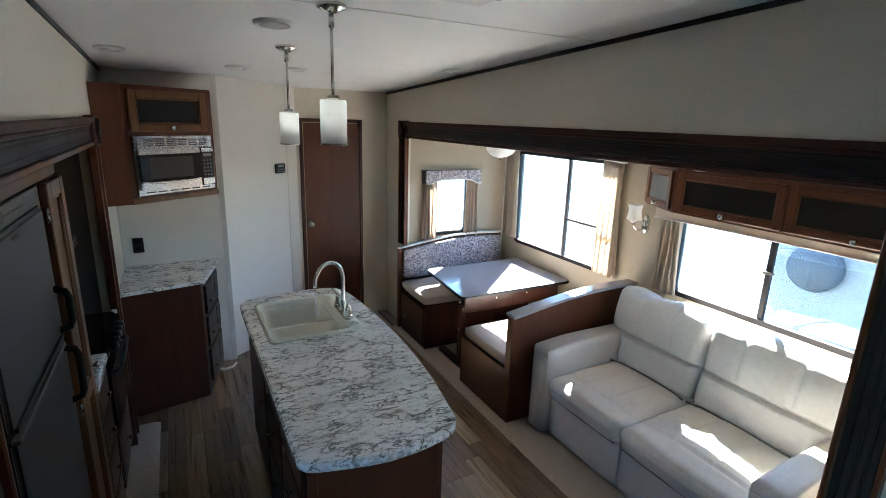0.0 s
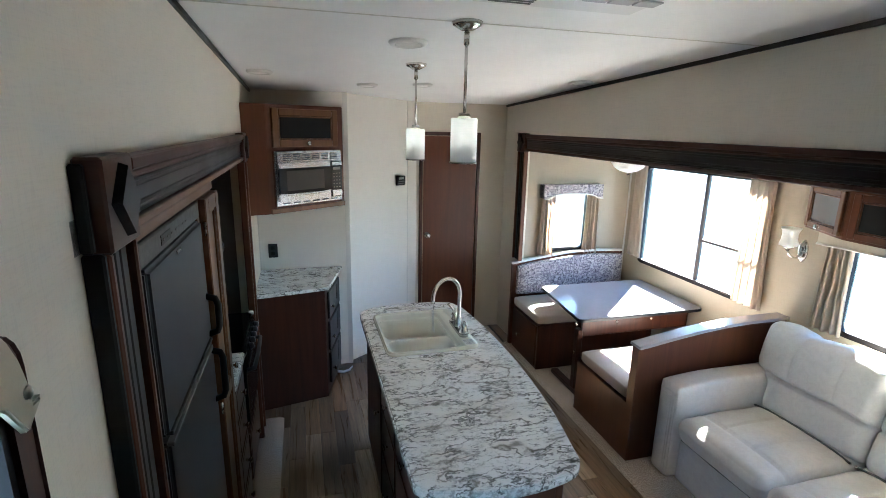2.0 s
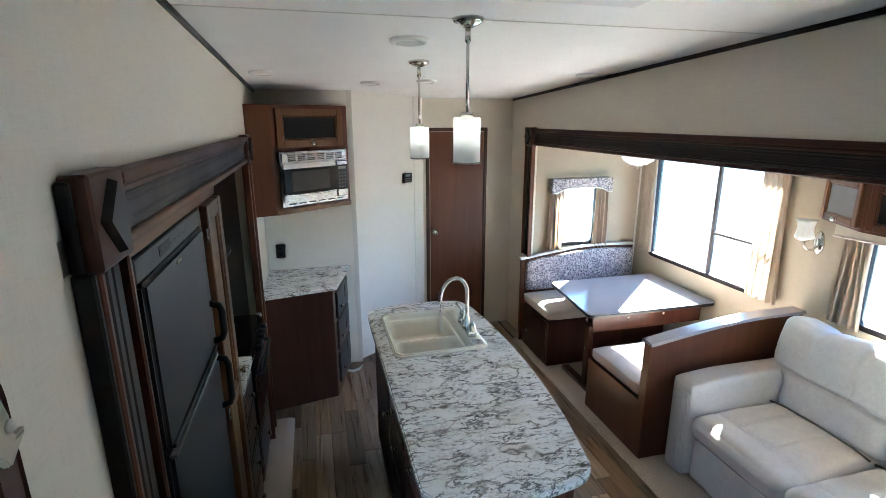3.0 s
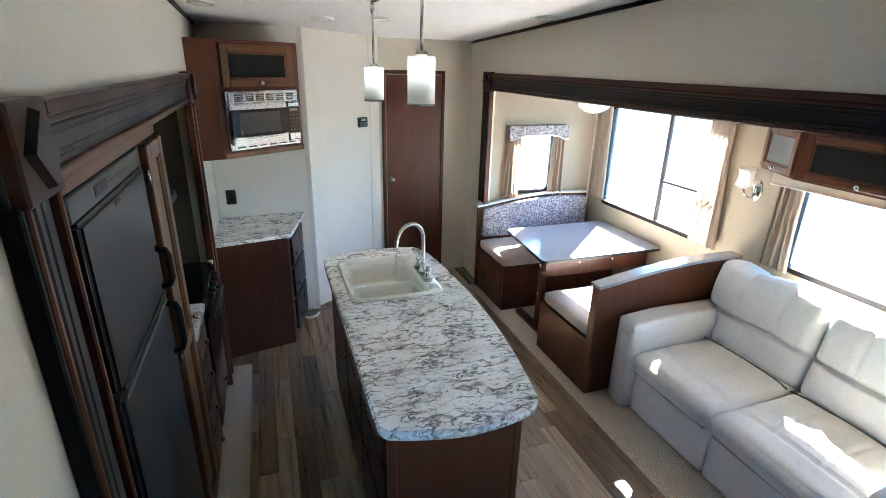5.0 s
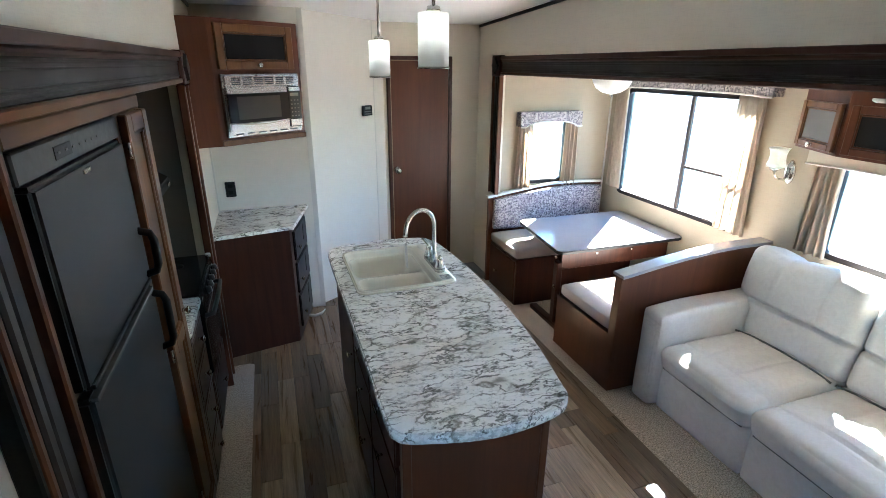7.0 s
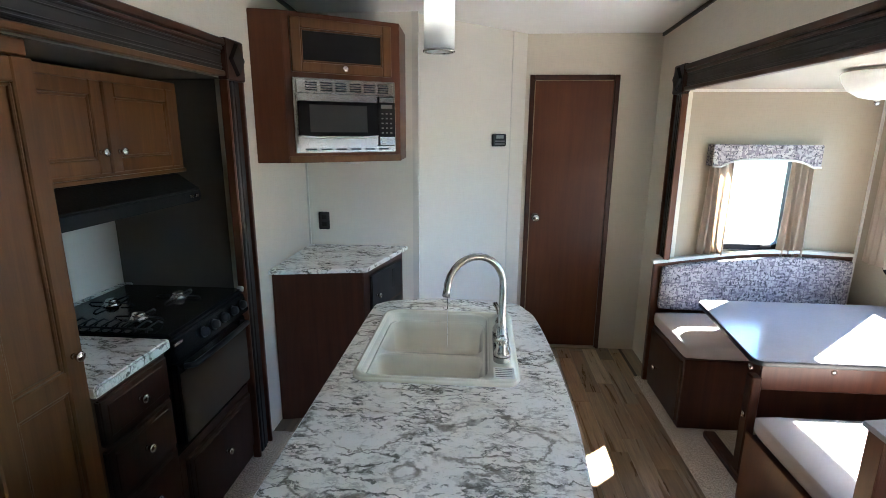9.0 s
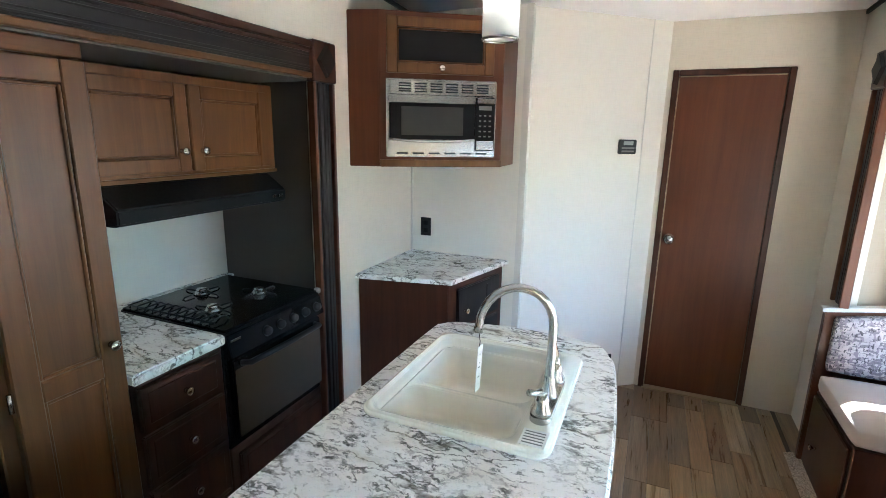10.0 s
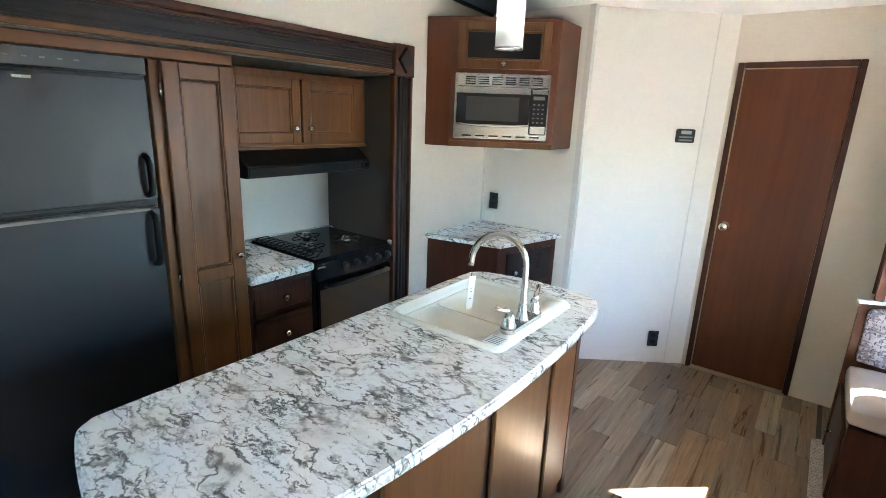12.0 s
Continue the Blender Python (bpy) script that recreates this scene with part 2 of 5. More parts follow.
for dull, level in ((ENAMEL, 0.3), (IRON, 0.2), (BLACK, 0.35)):
    dull.node_tree.nodes["Principled BSDF"].inputs["Specular IOR Level"].default_value = level
STEEL = metal("brushed_steel", (0.56, 0.545, 0.52), 0.22)
CHROME = metal("polished_nickel", (0.70, 0.675, 0.63), 0.14)
ALU = plain("black_window_frame", (0.016, 0.014, 0.014), 0.6, 0, 150, 0.15, 0.05)
MULLION = plain("grey_brown_window_bar", (0.08, 0.066, 0.058), 0.55, 0, 150, 0.15, 0.05)
for dull in (ALU, MULLION):
    dull.node_tree.nodes["Principled BSDF"].inputs["Specular IOR Level"].default_value = 0.15
BISQUE = plain("bisque_sink_acrylic", (0.90, 0.865, 0.75), 0.14, 0, 30, 0.02, 0.0)
PAPER = plain("white_paper_tag", (0.8, 0.79, 0.75), 0.7)
WHITEPLASTIC = plain("white_plastic", (0.78, 0.77, 0.74), 0.4, 0, 60, 0.03, 0.02)
GREYINSET = plain("grey_fabric_inset", (0.16, 0.155, 0.15), 0.75, 0, 300, 0.2, 0.3)
BLACKINSET = plain("black_mesh_inset", (0.012, 0.0115, 0.0115), 0.8, 0, 500, 0.3, 0.3)
BLACKINSET.node_tree.nodes["Principled BSDF"].inputs["Specular IOR Level"].default_value = 0.2
TABLETOP = plain("grey_violet_laminate", (0.36, 0.325, 0.32), 0.16, 0, 70, 0.06, 0.0)
# light grey wheel cover, darkened to hold its shade
TYRE = plain("shaded_tyre_cover", (0.14, 0.145, 0.155), 0.6)
# white trailer shell, greyed to stand in for the shade on it
RVWHITE = plain("shaded_white_fibreglass", (0.44, 0.435, 0.42), 0.35)
SEAL = plain("tan_seal_strip", (0.30, 0.235, 0.16), 0.5, 0, 80, 0.08)
VENTGREY = plain("light_grey_vent_plastic", (0.42, 0.42, 0.41), 0.5, 0, 60, 0.05, 0.02)
DISPLAY = plain("grey_display", (0.28, 0.30, 0.27), 0.3)


def glass_material():
    a = Mat("window_glass", 0.0)
    out = a.t.nodes["Material Output"]
    clear = a.node("ShaderNodeBsdfTransparent", {"Color": (0.41, 0.475, 0.52, 1)})
    shine = a.node("ShaderNodeBsdfGlossy", {"Color": (1, 1, 1, 1), "Roughness": 0.02})
    mixed = a.node("ShaderNodeMixShader", {0: 0.05, 1: clear.outputs[0], 2: shine.outputs[0]})
    a.t.links.new(mixed.outputs[0], out.inputs[0])
    return a.m


def frosted():
    a = Mat("frosted_white_glass", 0.3)
    cloud = a.noise(9, 3)
    col = a.ramp(cloud, (0.3, (0.90, 0.89, 0.86)), (0.7, (0.95, 0.94, 0.92)))
    a.put("Base Color", col)
    tr = a.node("ShaderNodeBsdfTranslucent", {"Color": col})
    mixed = a.node("ShaderNodeMixShader", {0: 0.45, 1: a.b.outputs[0], 2: tr.outputs[0]})
    a.t.links.new(mixed.outputs[0], a.t.nodes["Material Output"].inputs[0])
    return a.m


def curtain_material():
    a = Mat("cream_curtain_cloth", 0.85)
    weave = a.noise(500, 3)
    big = a.noise(6, 4)
    col = a.mix(0.5, a.ramp(big, (0.3, (0.52, 0.42, 0.325)), (0.7, (0.62, 0.52, 0.42))), a.ramp(weave, (0.3, (0.48, 0.385, 0.295)), (0.7, (0.66, 0.56, 0.46))))
    a.put("Base Color", col).bump(weave, 0.2, 0.0006)
    tr = a.node("ShaderNodeBsdfTranslucent", {"Color": col})
    mixed = a.node("ShaderNodeMixShader", {0: 0.52, 1: a.b.outputs[0], 2: tr.outputs[0]})
    a.t.links.new(mixed.outputs[0], a.t.nodes["Material Output"].inputs[0])
    return a.m


def granite():
    """Pale laminate with grey clouds, tan bands and fine jagged dark veins that run across it."""
    a = Mat("pale_veined_laminate", 0.22)
    warp = a.node("ShaderNodeTexNoise", {"Vector": a.co, "Scale": 22.0, "Detail": 5.0, "Roughness": 0.7}).outputs["Color"]
    vec = a.mix(0.05, a.co, warp, "ADD")
    slow = a.node("ShaderNodeTexNoise", {"Vector": a.co, "Scale": 3.0, "Detail": 2.0}).outputs["Color"]
    wide = a.mix(0.16, vec, slow, "ADD")
    cloud = a.noise(9, 7, vec, 0.7)
    col = a.ramp(cloud, (0.30, (0.64, 0.64, 0.625)), (0.41, (0.85, 0.845, 0.82)), (0.52, (0.91, 0.905, 0.885)))

    def ridge(scale, stretch, turn, width, shift, src, detail=2.0):
        n = a.noise(scale, detail, a.scaled(stretch, (0, 0, turn), src, shift), 0.5)
        return a.ramp(a.math("ABSOLUTE", a.math("SUBTRACT", n, 0.5)), (0.0, 1.0), (width * 0.35, 0.8), (width, 0.0))

    def gate(scale, lo, hi, shift, most=1.0):
        return a.ramp(a.noise(scale, 4, a.scaled((1, 1, 1), shift=shift), 0.62), (lo, 0.0), (hi, most))

    def lay(mask, on, tone, base):
        return a.mix(a.math("MULTIPLY", mask, on), base, tone)

    col = lay(ridge(2.6, (0.8, 1.9, 1.0), 0.35, 0.075, (2.4, 8.3, 0.1), wide), gate(4, 0.40, 0.60, (1.2, 3.1, 0.0), 0.42), (0.58, 0.525, 0.41), col)
    col = lay(ridge(30, (0.8, 1.6, 1.0), 0.3, 0.055, (1.7, 4.1, 0.2), vec), gate(11, 0.47, 0.58, (7.1, 0.3, 1.3), 0.55), (0.24, 0.235, 0.225), col)
    flake = a.ramp(a.noise(58, 4, a.scaled((0.6, 1.5, 1.0), (0, 0, 0.3), vec, (4.4, 1.1, 0.6)), 0.6), (0.575, 0.0), (0.615, 1.0))
    col = lay(flake, gate(7, 0.48, 0.58, (5.2, 0.7, 3.3), 0.75), (0.11, 0.125, 0.118), col)
    col = lay(ridge(15, (0.55, 1.7, 1.0), 0.22, 0.034, (9.1, 7.7, 0.4), vec, 3.0), gate(8, 0.48, 0.56, (2.2, 6.4, 2.0), 0.9), (0.055, 0.052, 0.048), col)
    col = lay(ridge(6.5, (0.6, 1.8, 1.0), 0.42, 0.020, (3.3, 1.9, 0.7), wide, 3.0), gate(6, 0.42, 0.54, (8.8, 2.5, 0.5), 0.9), (0.055, 0.05, 0.044), col)
    col = lay(ridge(2.6, (0.8, 1.9, 1.0), 0.35, 0.011, (2.4, 8.3, 0.1), wide), gate(10, 0.40, 0.52, (0.4, 9.3, 1.0), 0.8), (0.15, 0.13, 0.105), col)
    speck = a.ramp(a.noise(190, 3), (0.62, 0.0), (0.72, 0.35))
    a.put("Base Color", a.mix(speck, col, (0.22, 0.205, 0.19)))
    return a.m


def leather():
    a = Mat("cream_leatherette", 0.42)
    cells = a.node("ShaderNodeTexVoronoi", {"Vector": a.co, "Scale": 330.0}).outputs["Distance"]
    creases = a.noise(26, 5, None, 0.6, 1.2)
    soft = a.noise(5, 4)
    a.put("Base Color", a.mix(0.5, a.ramp(soft, (0.3, (0.63, 0.59, 0.54)), (0.7, (0.72, 0.685, 0.635))), a.ramp(creases, (0.35, (0.62, 0.58, 0.53)), (0.6, (0.72, 0.685, 0.63)))))
    h = a.math("ADD", a.math("MULTIPLY", cells, 0.25), a.math("MULTIPLY", creases, 0.9))
    return a.bump(h, 0.18, 0.004).m


def carpet():
    a = Mat("speckled_beige_carpet", 0.95)
    s = a.noise(130, 4, None, 0.75)
    m = a.noise(42, 5, None, 0.7)
    col = a.mix(0.35, a.ramp(s, (0.38, (0.11, 0.085, 0.066)), (0.60, (0.82, 0.70, 0.57))), a.ramp(m, (0.3, (0.32, 0.255, 0.20)), (0.7, (0.58, 0.475, 0.38))))
    return a.put("Base Color", col).bump(s, 0.6, 0.005).m


def plank():
    """Vinyl boards from grey to brown, each with its own tone."""
    a = Mat("vinyl_plank", 0.34)
    rnd = a.node("ShaderNodeObjectInfo").outputs["Random"]
    shift = a.node("ShaderNodeCombineXYZ", {0: a.math("MULTIPLY", rnd, 37.0), 1: a.math("MULTIPLY", rnd, 91.0)}).outputs[0]
    vec = a.node("ShaderNodeVectorMath", {0: a.co, 1: shift}, operation="ADD").outputs[0]
    g = a.noise(1.0, 6, a.scaled((34, 1.9, 1), src=vec), 0.62, 0.6)
    f = a.noise(1.0, 3, a.scaled((260, 9, 1), src=vec), 0.6)
    tone = a.ramp(rnd, (0.0, (0.098, 0.058, 0.034)), (0.2, (0.31, 0.20, 0.115)), (0.38, (0.155, 0.099, 0.061)), (0.58, (0.42, 0.31, 0.20)), (0.78, (0.125, 0.086, 0.059)), (1.0, (0.29, 0.21, 0.137)))
    col = a.mix(0.85, tone, a.ramp(g, (0.28, 0.55), (0.5, 0.97), (0.72, 1.4)), "MULTIPLY")
    col = a.mix(0.4, col, a.ramp(f, (0.35, 0.6), (0.6, 1.15)), "MULTIPLY")
    a.put("Base Color", col)
    a.put("Roughness", a.ramp(g, (0.3, 0.24), (0.7, 0.38)))
    a.put("Specular IOR Level", 0.45)
    return a.bump(f, 0.15, 0.0008).m


def pattern_cloth():
    """Woven print of short grey, violet and black dashes, upright and level, on a pale ground."""
    a = Mat("block_print_cloth", 0.85)
    vec = a.mix(0.01, a.co, a.node("ShaderNodeTexNoise", {"Vector": a.co, "Scale": 70.0}).outputs["Color"], "ADD")
    col = a.ramp(a.noise(14, 4, vec), (0.35, (0.33, 0.29, 0.295)), (0.6, (0.47, 0.415, 0.39)))
    for scale, stretch, tone, lo, hi, shift in ((84, (1.0, 1.0, 0.42), (0.20, 0.165, 0.19), 0.53, 0.57, (3, 1, 2)), (84, (0.36, 0.36, 1.5), (0.15, 0.13, 0.145), 0.55, 0.58, (1, 5, 4)), (105, (0.9, 0.9, 0.5), (0.05, 0.043, 0.05), 0.60, 0.63, (7, 2, 9))):
        dash = a.ramp(a.noise(scale, 2, a.scaled(stretch, src=vec, shift=shift), 0.4), (lo, 0.0), (hi, 0.9))
        col = a.mix(dash, col, tone)
    return a.put("Base Color", col).bump(a.noise(400, 3), 0.3, 0.001).m


def gravel():
    a = Mat("grey_brown_gravel", 0.9)
    n = a.noise(30, 6)
    b = a.noise(0.4, 4)
    return a.put("Base Color", a.mix(0.5, a.ramp(n, (0.3, (0.25, 0.23, 0.205)), (0.7, (0.43, 0.40, 0.365))), a.ramp(b, (0.3, (0.28, 0.26, 0.235)), (0.7, (0.40, 0.375, 0.34))))).bump(n, 0.5, 0.02).m


# unseen glow added inside the pendants to brighten their glass shades
def bulb_material():
    a = Mat("added_bulb_glow", 0.4)
    a.put("Base Color", (0.9, 0.88, 0.84)).put("Emission Color", (1.0, 0.96, 0.91)).put("Emission Strength", 0.28)
    return a.m


BULB = bulb_material()
GLASS, FROST, CURTAIN, GRANITE, LEATHER, CARPET, PLANK, PRINT, GRAVEL = glass_material(), frosted(), curtain_material(), granite(), leather(), carpet(), plank(), pattern_cloth(), gravel()
SEATCLOTH = plain("taupe_seat_cloth", (0.50, 0.45, 0.42), 0.8, 0, 350, 0.1, 0.3)

# ---- the shell ----
XL, XR, XS, XK = -0.43, 1.90, 3.05, -1.04       # left wall, right wall, slide-out's outer wall, kitchen slide's back wall
YB, YC, YE0, YE1 = 4.85, 4.30, 0.60, 4.38       # door wall, counter wall, slide-out's two ends
K0, K1 = 1.12, 3.36                             # kitchen slide's opening
T = 0.05
YF = -3.2                                       # unseen end of the raised part, set far back to cut bounced light


def ceil_z(y):
    return 2.56 - 0.0535 * y


def slab(name, boxes, material, label, category="wall"):
    bm = bmesh.new()
    for lo, hi in boxes:
        box(lo, hi, 0, bm)
    return solid(name, bm, material, label, category, "structure")


ALONG_Y = Matrix(((0, 0, 1, 0), (1, 0, 0, 0), (0, 1, 0, 0), (0, 0, 0, 1)))     # outline of (y, z), thickness along x
ALONG_X = Matrix(((1, 0, 0, 0), (0, 0, 1, 0), (0, 1, 0, 0), (0, 0, 0, 1)))     # outline of (x, z), thickness along y


def pierced(name, outline, holes, d0, d1, m, material, label):
    """A wall cut out of one sheet, with its openings through it."""
    b = sheet_with_holes(outline, holes, d0, d1)
    bmesh.ops.transform(b, matrix=m, verts=b.verts[:])
    return solid(name, b, material, label, "wall", "structure")


def rect(a, b, z0, z1):
    return [(a, z0), (b, z0), (b, z1), (a, z1)]


pierced("wall_left", [(YF, 0), (K0, 0), (K0, 1.92), (K1, 1.92), (K1, 0), (YC + T, 0), (YC + T, 2.80), (YF, 2.80)], [rect(0.355, 0.775, 0.98, 1.79)], XL - T, XL, ALONG_Y, WALL, "beige linen-look wallpapered side wall above the kitchen recess")
pierced("wall_right", [(YF, 0), (YE0, 0), (YE0, 1.93), (YE1, 1.93), (YE1, 0), (YB + T, 0), (YB + T, 2.80), (YF, 2.80)], [], XR, XR + T, ALONG_Y, WALL, "beige linen-look wallpapered wall above the seating recess")
slab("wall_front", [((XL - T, YF - T, 0), (XR + T, YF, 2.85))], WALL, "unseen plain beige wall closing the raised end")
slab("wall_counter", [((XL, YC, 0), (0.27, YC + T, 2.5))], PANEL, "beige panelled wall behind the corner worktop, paler for the light on it")
bm = bmesh.new()
prism([(0.27, YC + 0.03), (0.99, YB), (0.96, YB + T), (0.24, YC + 0.08)], 0, 2.5, 0, bm)
solid("wall_angled", bm, PANEL, "smooth beige wall panel standing at an angle, paler for the light on it", "wall", "structure")
DX0, DX1, DZ = 1.03, 1.62, 2.02
pierced("wall_rear", [(0.96, 0), (DX0, 0), (DX0, DZ), (DX1, DZ), (DX1, 0), (XR, 0), (XR, 2.5), (0.96, 2.5)], [], YB, YB + T, ALONG_X, WALL, "beige wallpapered rear wall with a brown door")
bm = bmesh.new()
for x0, x1, y0, y1 in ((XL - T, XR + T, YF - T, 2.0), (XL - T, XR + T, 2.004, YB + T)):
    vs = [bm.verts.new((x, y, ceil_z(y) + dz)) for dz in (0, 0.04) for x, y in ((x0, y0), (x1, y0), (x1, y1), (x0, y1))]
    for f in ((0, 1, 2, 3), (4, 5, 6, 7), (0, 1, 5, 4), (1, 2, 6, 5), (2, 3, 7, 6), (3, 0, 4, 7)):
        bm.faces.new([vs[i] for i in f])
solid("ceiling", bm, CEILING, "white ceiling boards with fine cross seams, sloping gently", "ceiling", "structure")
slab("ceiling_batten", [((XL, 1.996, ceil_z(2.0) - 0.0012), (XR, 2.008, ceil_z(2.0) + 0.02))], TRIMWHITE, "thin white seam strip across the ceiling", "trim")


def ceiling_trim(name, x0, x1):
    b = bmesh.new()
    vs = [b.verts.new((x, y, ceil_z(y) + dz)) for dz in (-0.022, -0.001) for x, y in ((x0, YF), (x1, YF), (x1, YB), (x0, YB))]
    for f in ((0, 1, 2, 3), (4, 5, 6, 7), (0, 1, 5, 4), (1, 2, 6, 5), (2, 3, 7, 6), (3, 0, 4, 7)):
        b.faces.new([vs[i] for i in f])
    solid(name, b, FASCIA, "thin dark brown trim along the ceiling's edge", "trim", "structure")


ceiling_trim("trim_left", XL, XL + 0.012)
ceiling_trim("trim_right", XR - 0.012, XR)

# seating slide-out
W1, W2, W3 = (2.79, 4.14, 0.85, 1.785), (0.86, 2.24, 0.90, 1.50), (2.14, 2.60, 0.93, 1.54)   # y or x range, z range
o = 0.02
pierced("wall_slide_side", rect(YE0, YE1 + T, 0, 2.0), [rect(W[0] + o, W[1] - o, W[2] + o, W[3] - o) for W in (W1, W2)], XS, XS + T, ALONG_Y, SLIDEWALL, "beige panelled outer wall with two wide windows, darkened to imitate dimmer light")
pierced("wall_slide_far", rect(XR + T, XS, 0, 2.0), [rect(W3[0] + o, W3[1] - o, W3[2] + o, W3[3] - o)], YE1, YE1 + T, ALONG_X, SLIDEWALL, "beige panelled end wall with a small window, darkened to imitate dimmer light")
slab("wall_slide_near", [((XR + T, YE0 - T, 0), (XS + T, YE0, 2.0))], SLIDEWALL, "beige panelled end wall beside the sofa, darkened to imitate dimmer light")
slab("ceiling_slide", [((XR, YE0 - T, 1.90), (XS + T, YE1 + T, 1.94))], SLIDECEIL, "low ceiling over the seating recess, toned down to look less lit", "ceiling")
slab("trim_slide_corner", [((XS - 0.012, YE1 - 0.012, 0.0), (XS, YE1, 1.90)), ((XR + T, YE1 - 0.012, 1.885), (XS, YE1, 1.90))], TRIMWHITE, "slim pale corner moulding", "trim")

# kitchen slide-out
slab("wall_kitchen_back", [((XK - T, K0 - T, 0), (XK, K1 + T, 2.0))], PANEL, "wall behind the cooker, paler for the light on it", "wall")
slab("wall_kitchen_end", [((XK, K1, 0), (XL - T, K1 + T, 2.0)), ((XK, K0 - T, 0), (XL - T, K0, 2.0))], DARKPANEL, "brown side panels of the kitchen recess, darkened for its shade", "wall")
slab("ceiling_kitchen", [((XK - T, K0 - T, 1.86), (XL, K1 + T, 1.92))], DARKPANEL, "underside over the kitchen recess, darkened for its shade", "ceiling")
slab("trim_counter_corner", [((XL, YC - 0.01, 0.9), (XL + 0.012, YC, 1.5)), ((0.262, YC - 0.004, 0), (0.30, YC + 0.045, 2.34))], TRIMWHITE, "slim pale corner mouldings beside the worktop", "trim")
bm = bmesh.new()
for f0 in (0.86,):
    box((-0.004, -0.003, 0), (0.004, 0.004, 2.34), 0.001, bm, bent(0.27, YC + 0.03, 0.99, YB) @ Matrix.Translation((0.888 * f0, 0, 0)))
solid("trim_panel_joint", bm, TRIMWHITE, "fine joint strip on the angled panel", "trim", "structure")

# ground outside, floor bed, carpet and raised deck
bm = bmesh.new()
bmesh.ops.create_grid(bm, x_segments=4, y_segments=4, size=400, matrix=Matrix.Translation((0, 0, -1.0)))
solid("ground", bm, GRAVEL, "pale sunlit gravel yard outside", "ground", "structure")
slab("floor", [((XL - T, YF, -0.08), (XR + T, YB + T, -0.006)), ((XR + T, YE0 - T, -0.08), (XS + T, YE1 + T, -0.006)), ((XK - T, K0 - T, -0.08), (XL - T, K1 + T, -0.006))], plain("floor_bed", (0.05, 0.035, 0.026), 0.6), "dark subfloor under brown vinyl boards", "floor")


def rug(name, lo, hi, label):
    b = bmesh.new()
    bmesh.ops.create_grid(b, x_segments=max(2, int((hi[0] - lo[0]) / 0.03)), y_segments=max(2, int((hi[1] - lo[1]) / 0.06)), size=0.5)
    for v in b.verts:
        u, w = v.co.x + 0.5, v.co.y + 0.5
        edge = min(u, 1 - u) * (hi[0] - lo[0])
        v.co = Vector((lo[0] + u * (hi[0] - lo[0]), lo[1] + w * (hi[1] - lo[1]), 0.004 + 0.012 * min(1, edge / 0.03) + 0.0015 * noise.noise(Vector((u * 40, w * 40, 0)))))
    return solid(name, b, CARPET, label, "carpet", "structure", True)


rug("carpet_slide", (1.77, YE0), (XS, YE1), "speckled beige carpet under the dinette and sofa")
rug("carpet_kitchen", (-0.46, K0), (-0.27, 3.53), "narrow speckled beige carpet strip before the kitchen units")
slab("deck", [((XL, YF, -0.004), (XR, 0.35, 0.40)), ((XL, 0.35, -0.004), (0.9, 0.62, 0.20))], CARPET, "carpeted raised deck with one step", "step")


# ---- windows ----
def window(name, m, w, h, label, bars=(), cross=None, latch=(), bar=None):
    """A frame in its own x-z plane with y going out; bars are uprights at x."""
    t = thing(name, m.translation, label, "window", "", "structure")
    part("window_frame", ring(w, h, 0.075, 0.034, 0.014, -0.018, m), ALU, t, "black metal frame with rounded corners")
    for x in bars:
        part("mullion", box((x - 0.016, -0.006, -h / 2 + 0.03), (x + 0.016, 0.02, h / 2 - 0.03), 0.003, None, m), bar or MULLION, t)
    if cross:
        x0, x1, z = cross
        part("transom", box((x0, -0.004, z - 0.011), (x1, 0.018, z + 0.011), 0.003, None, m), MULLION, t)
    for x, z in latch:
        part("latch", box((x - 0.03, -0.03, z - 0.008), (x + 0.03, -0.012, z + 0.008), 0.003, None, m), MULLION, t)
    pane = part("pane", box((-w / 2 + 0.02, 0.008, -h / 2 + 0.02), (w / 2 - 0.02, 0.012, h / 2 - 0.02), 0, None, m), GLASS, t)
    pane.visible_shadow = False
    return t


def facing_east(y, z):
    return Matrix.Translation((XS, y, z)) @ Matrix.Rotation(radians(-90), 4, "Z")


window("window_1", facing_east((W1[0] + W1[1]) / 2, (W1[2] + W1[3]) / 2), W1[1] - W1[0], W1[3] - W1[2], "wide black-framed window over the dinette, sliding half",
       (0.065,), (0.08, 0.64, -0.095), ((-0.35, -0.435), (0.4, -0.435)))
window("window_2", facing_east((W2[0] + W2[1]) / 2, (W2[2] + W2[3]) / 2), W2[1] - W2[0], W2[3] - W2[2], "wide black-framed sliding window behind the sofa", (-0.06,), None, ((-0.05, 0.03),), ALU)
window("window_3", Matrix.Translation(((W3[0] + W3[1]) / 2, YE1, (W3[2] + W3[3]) / 2)), W3[1] - W3[0], W3[3] - W3[2], "small black-framed window above the far bench", (), None, ((0.12, -0.28),))
WM = Matrix.Translation((XL, 0.565, 1.385)) @ Matrix.Rotation(radians(90), 4, "Z")
w4 = window("window_4", WM, 0.46, 0.85, "rounded window in wood trim beside the steps")
part("wood_trim", ring(0.52, 0.92, 0.06, 0.045, 0.0, -0.022, WM), CHERRY, w4, "red-brown wooden surround")


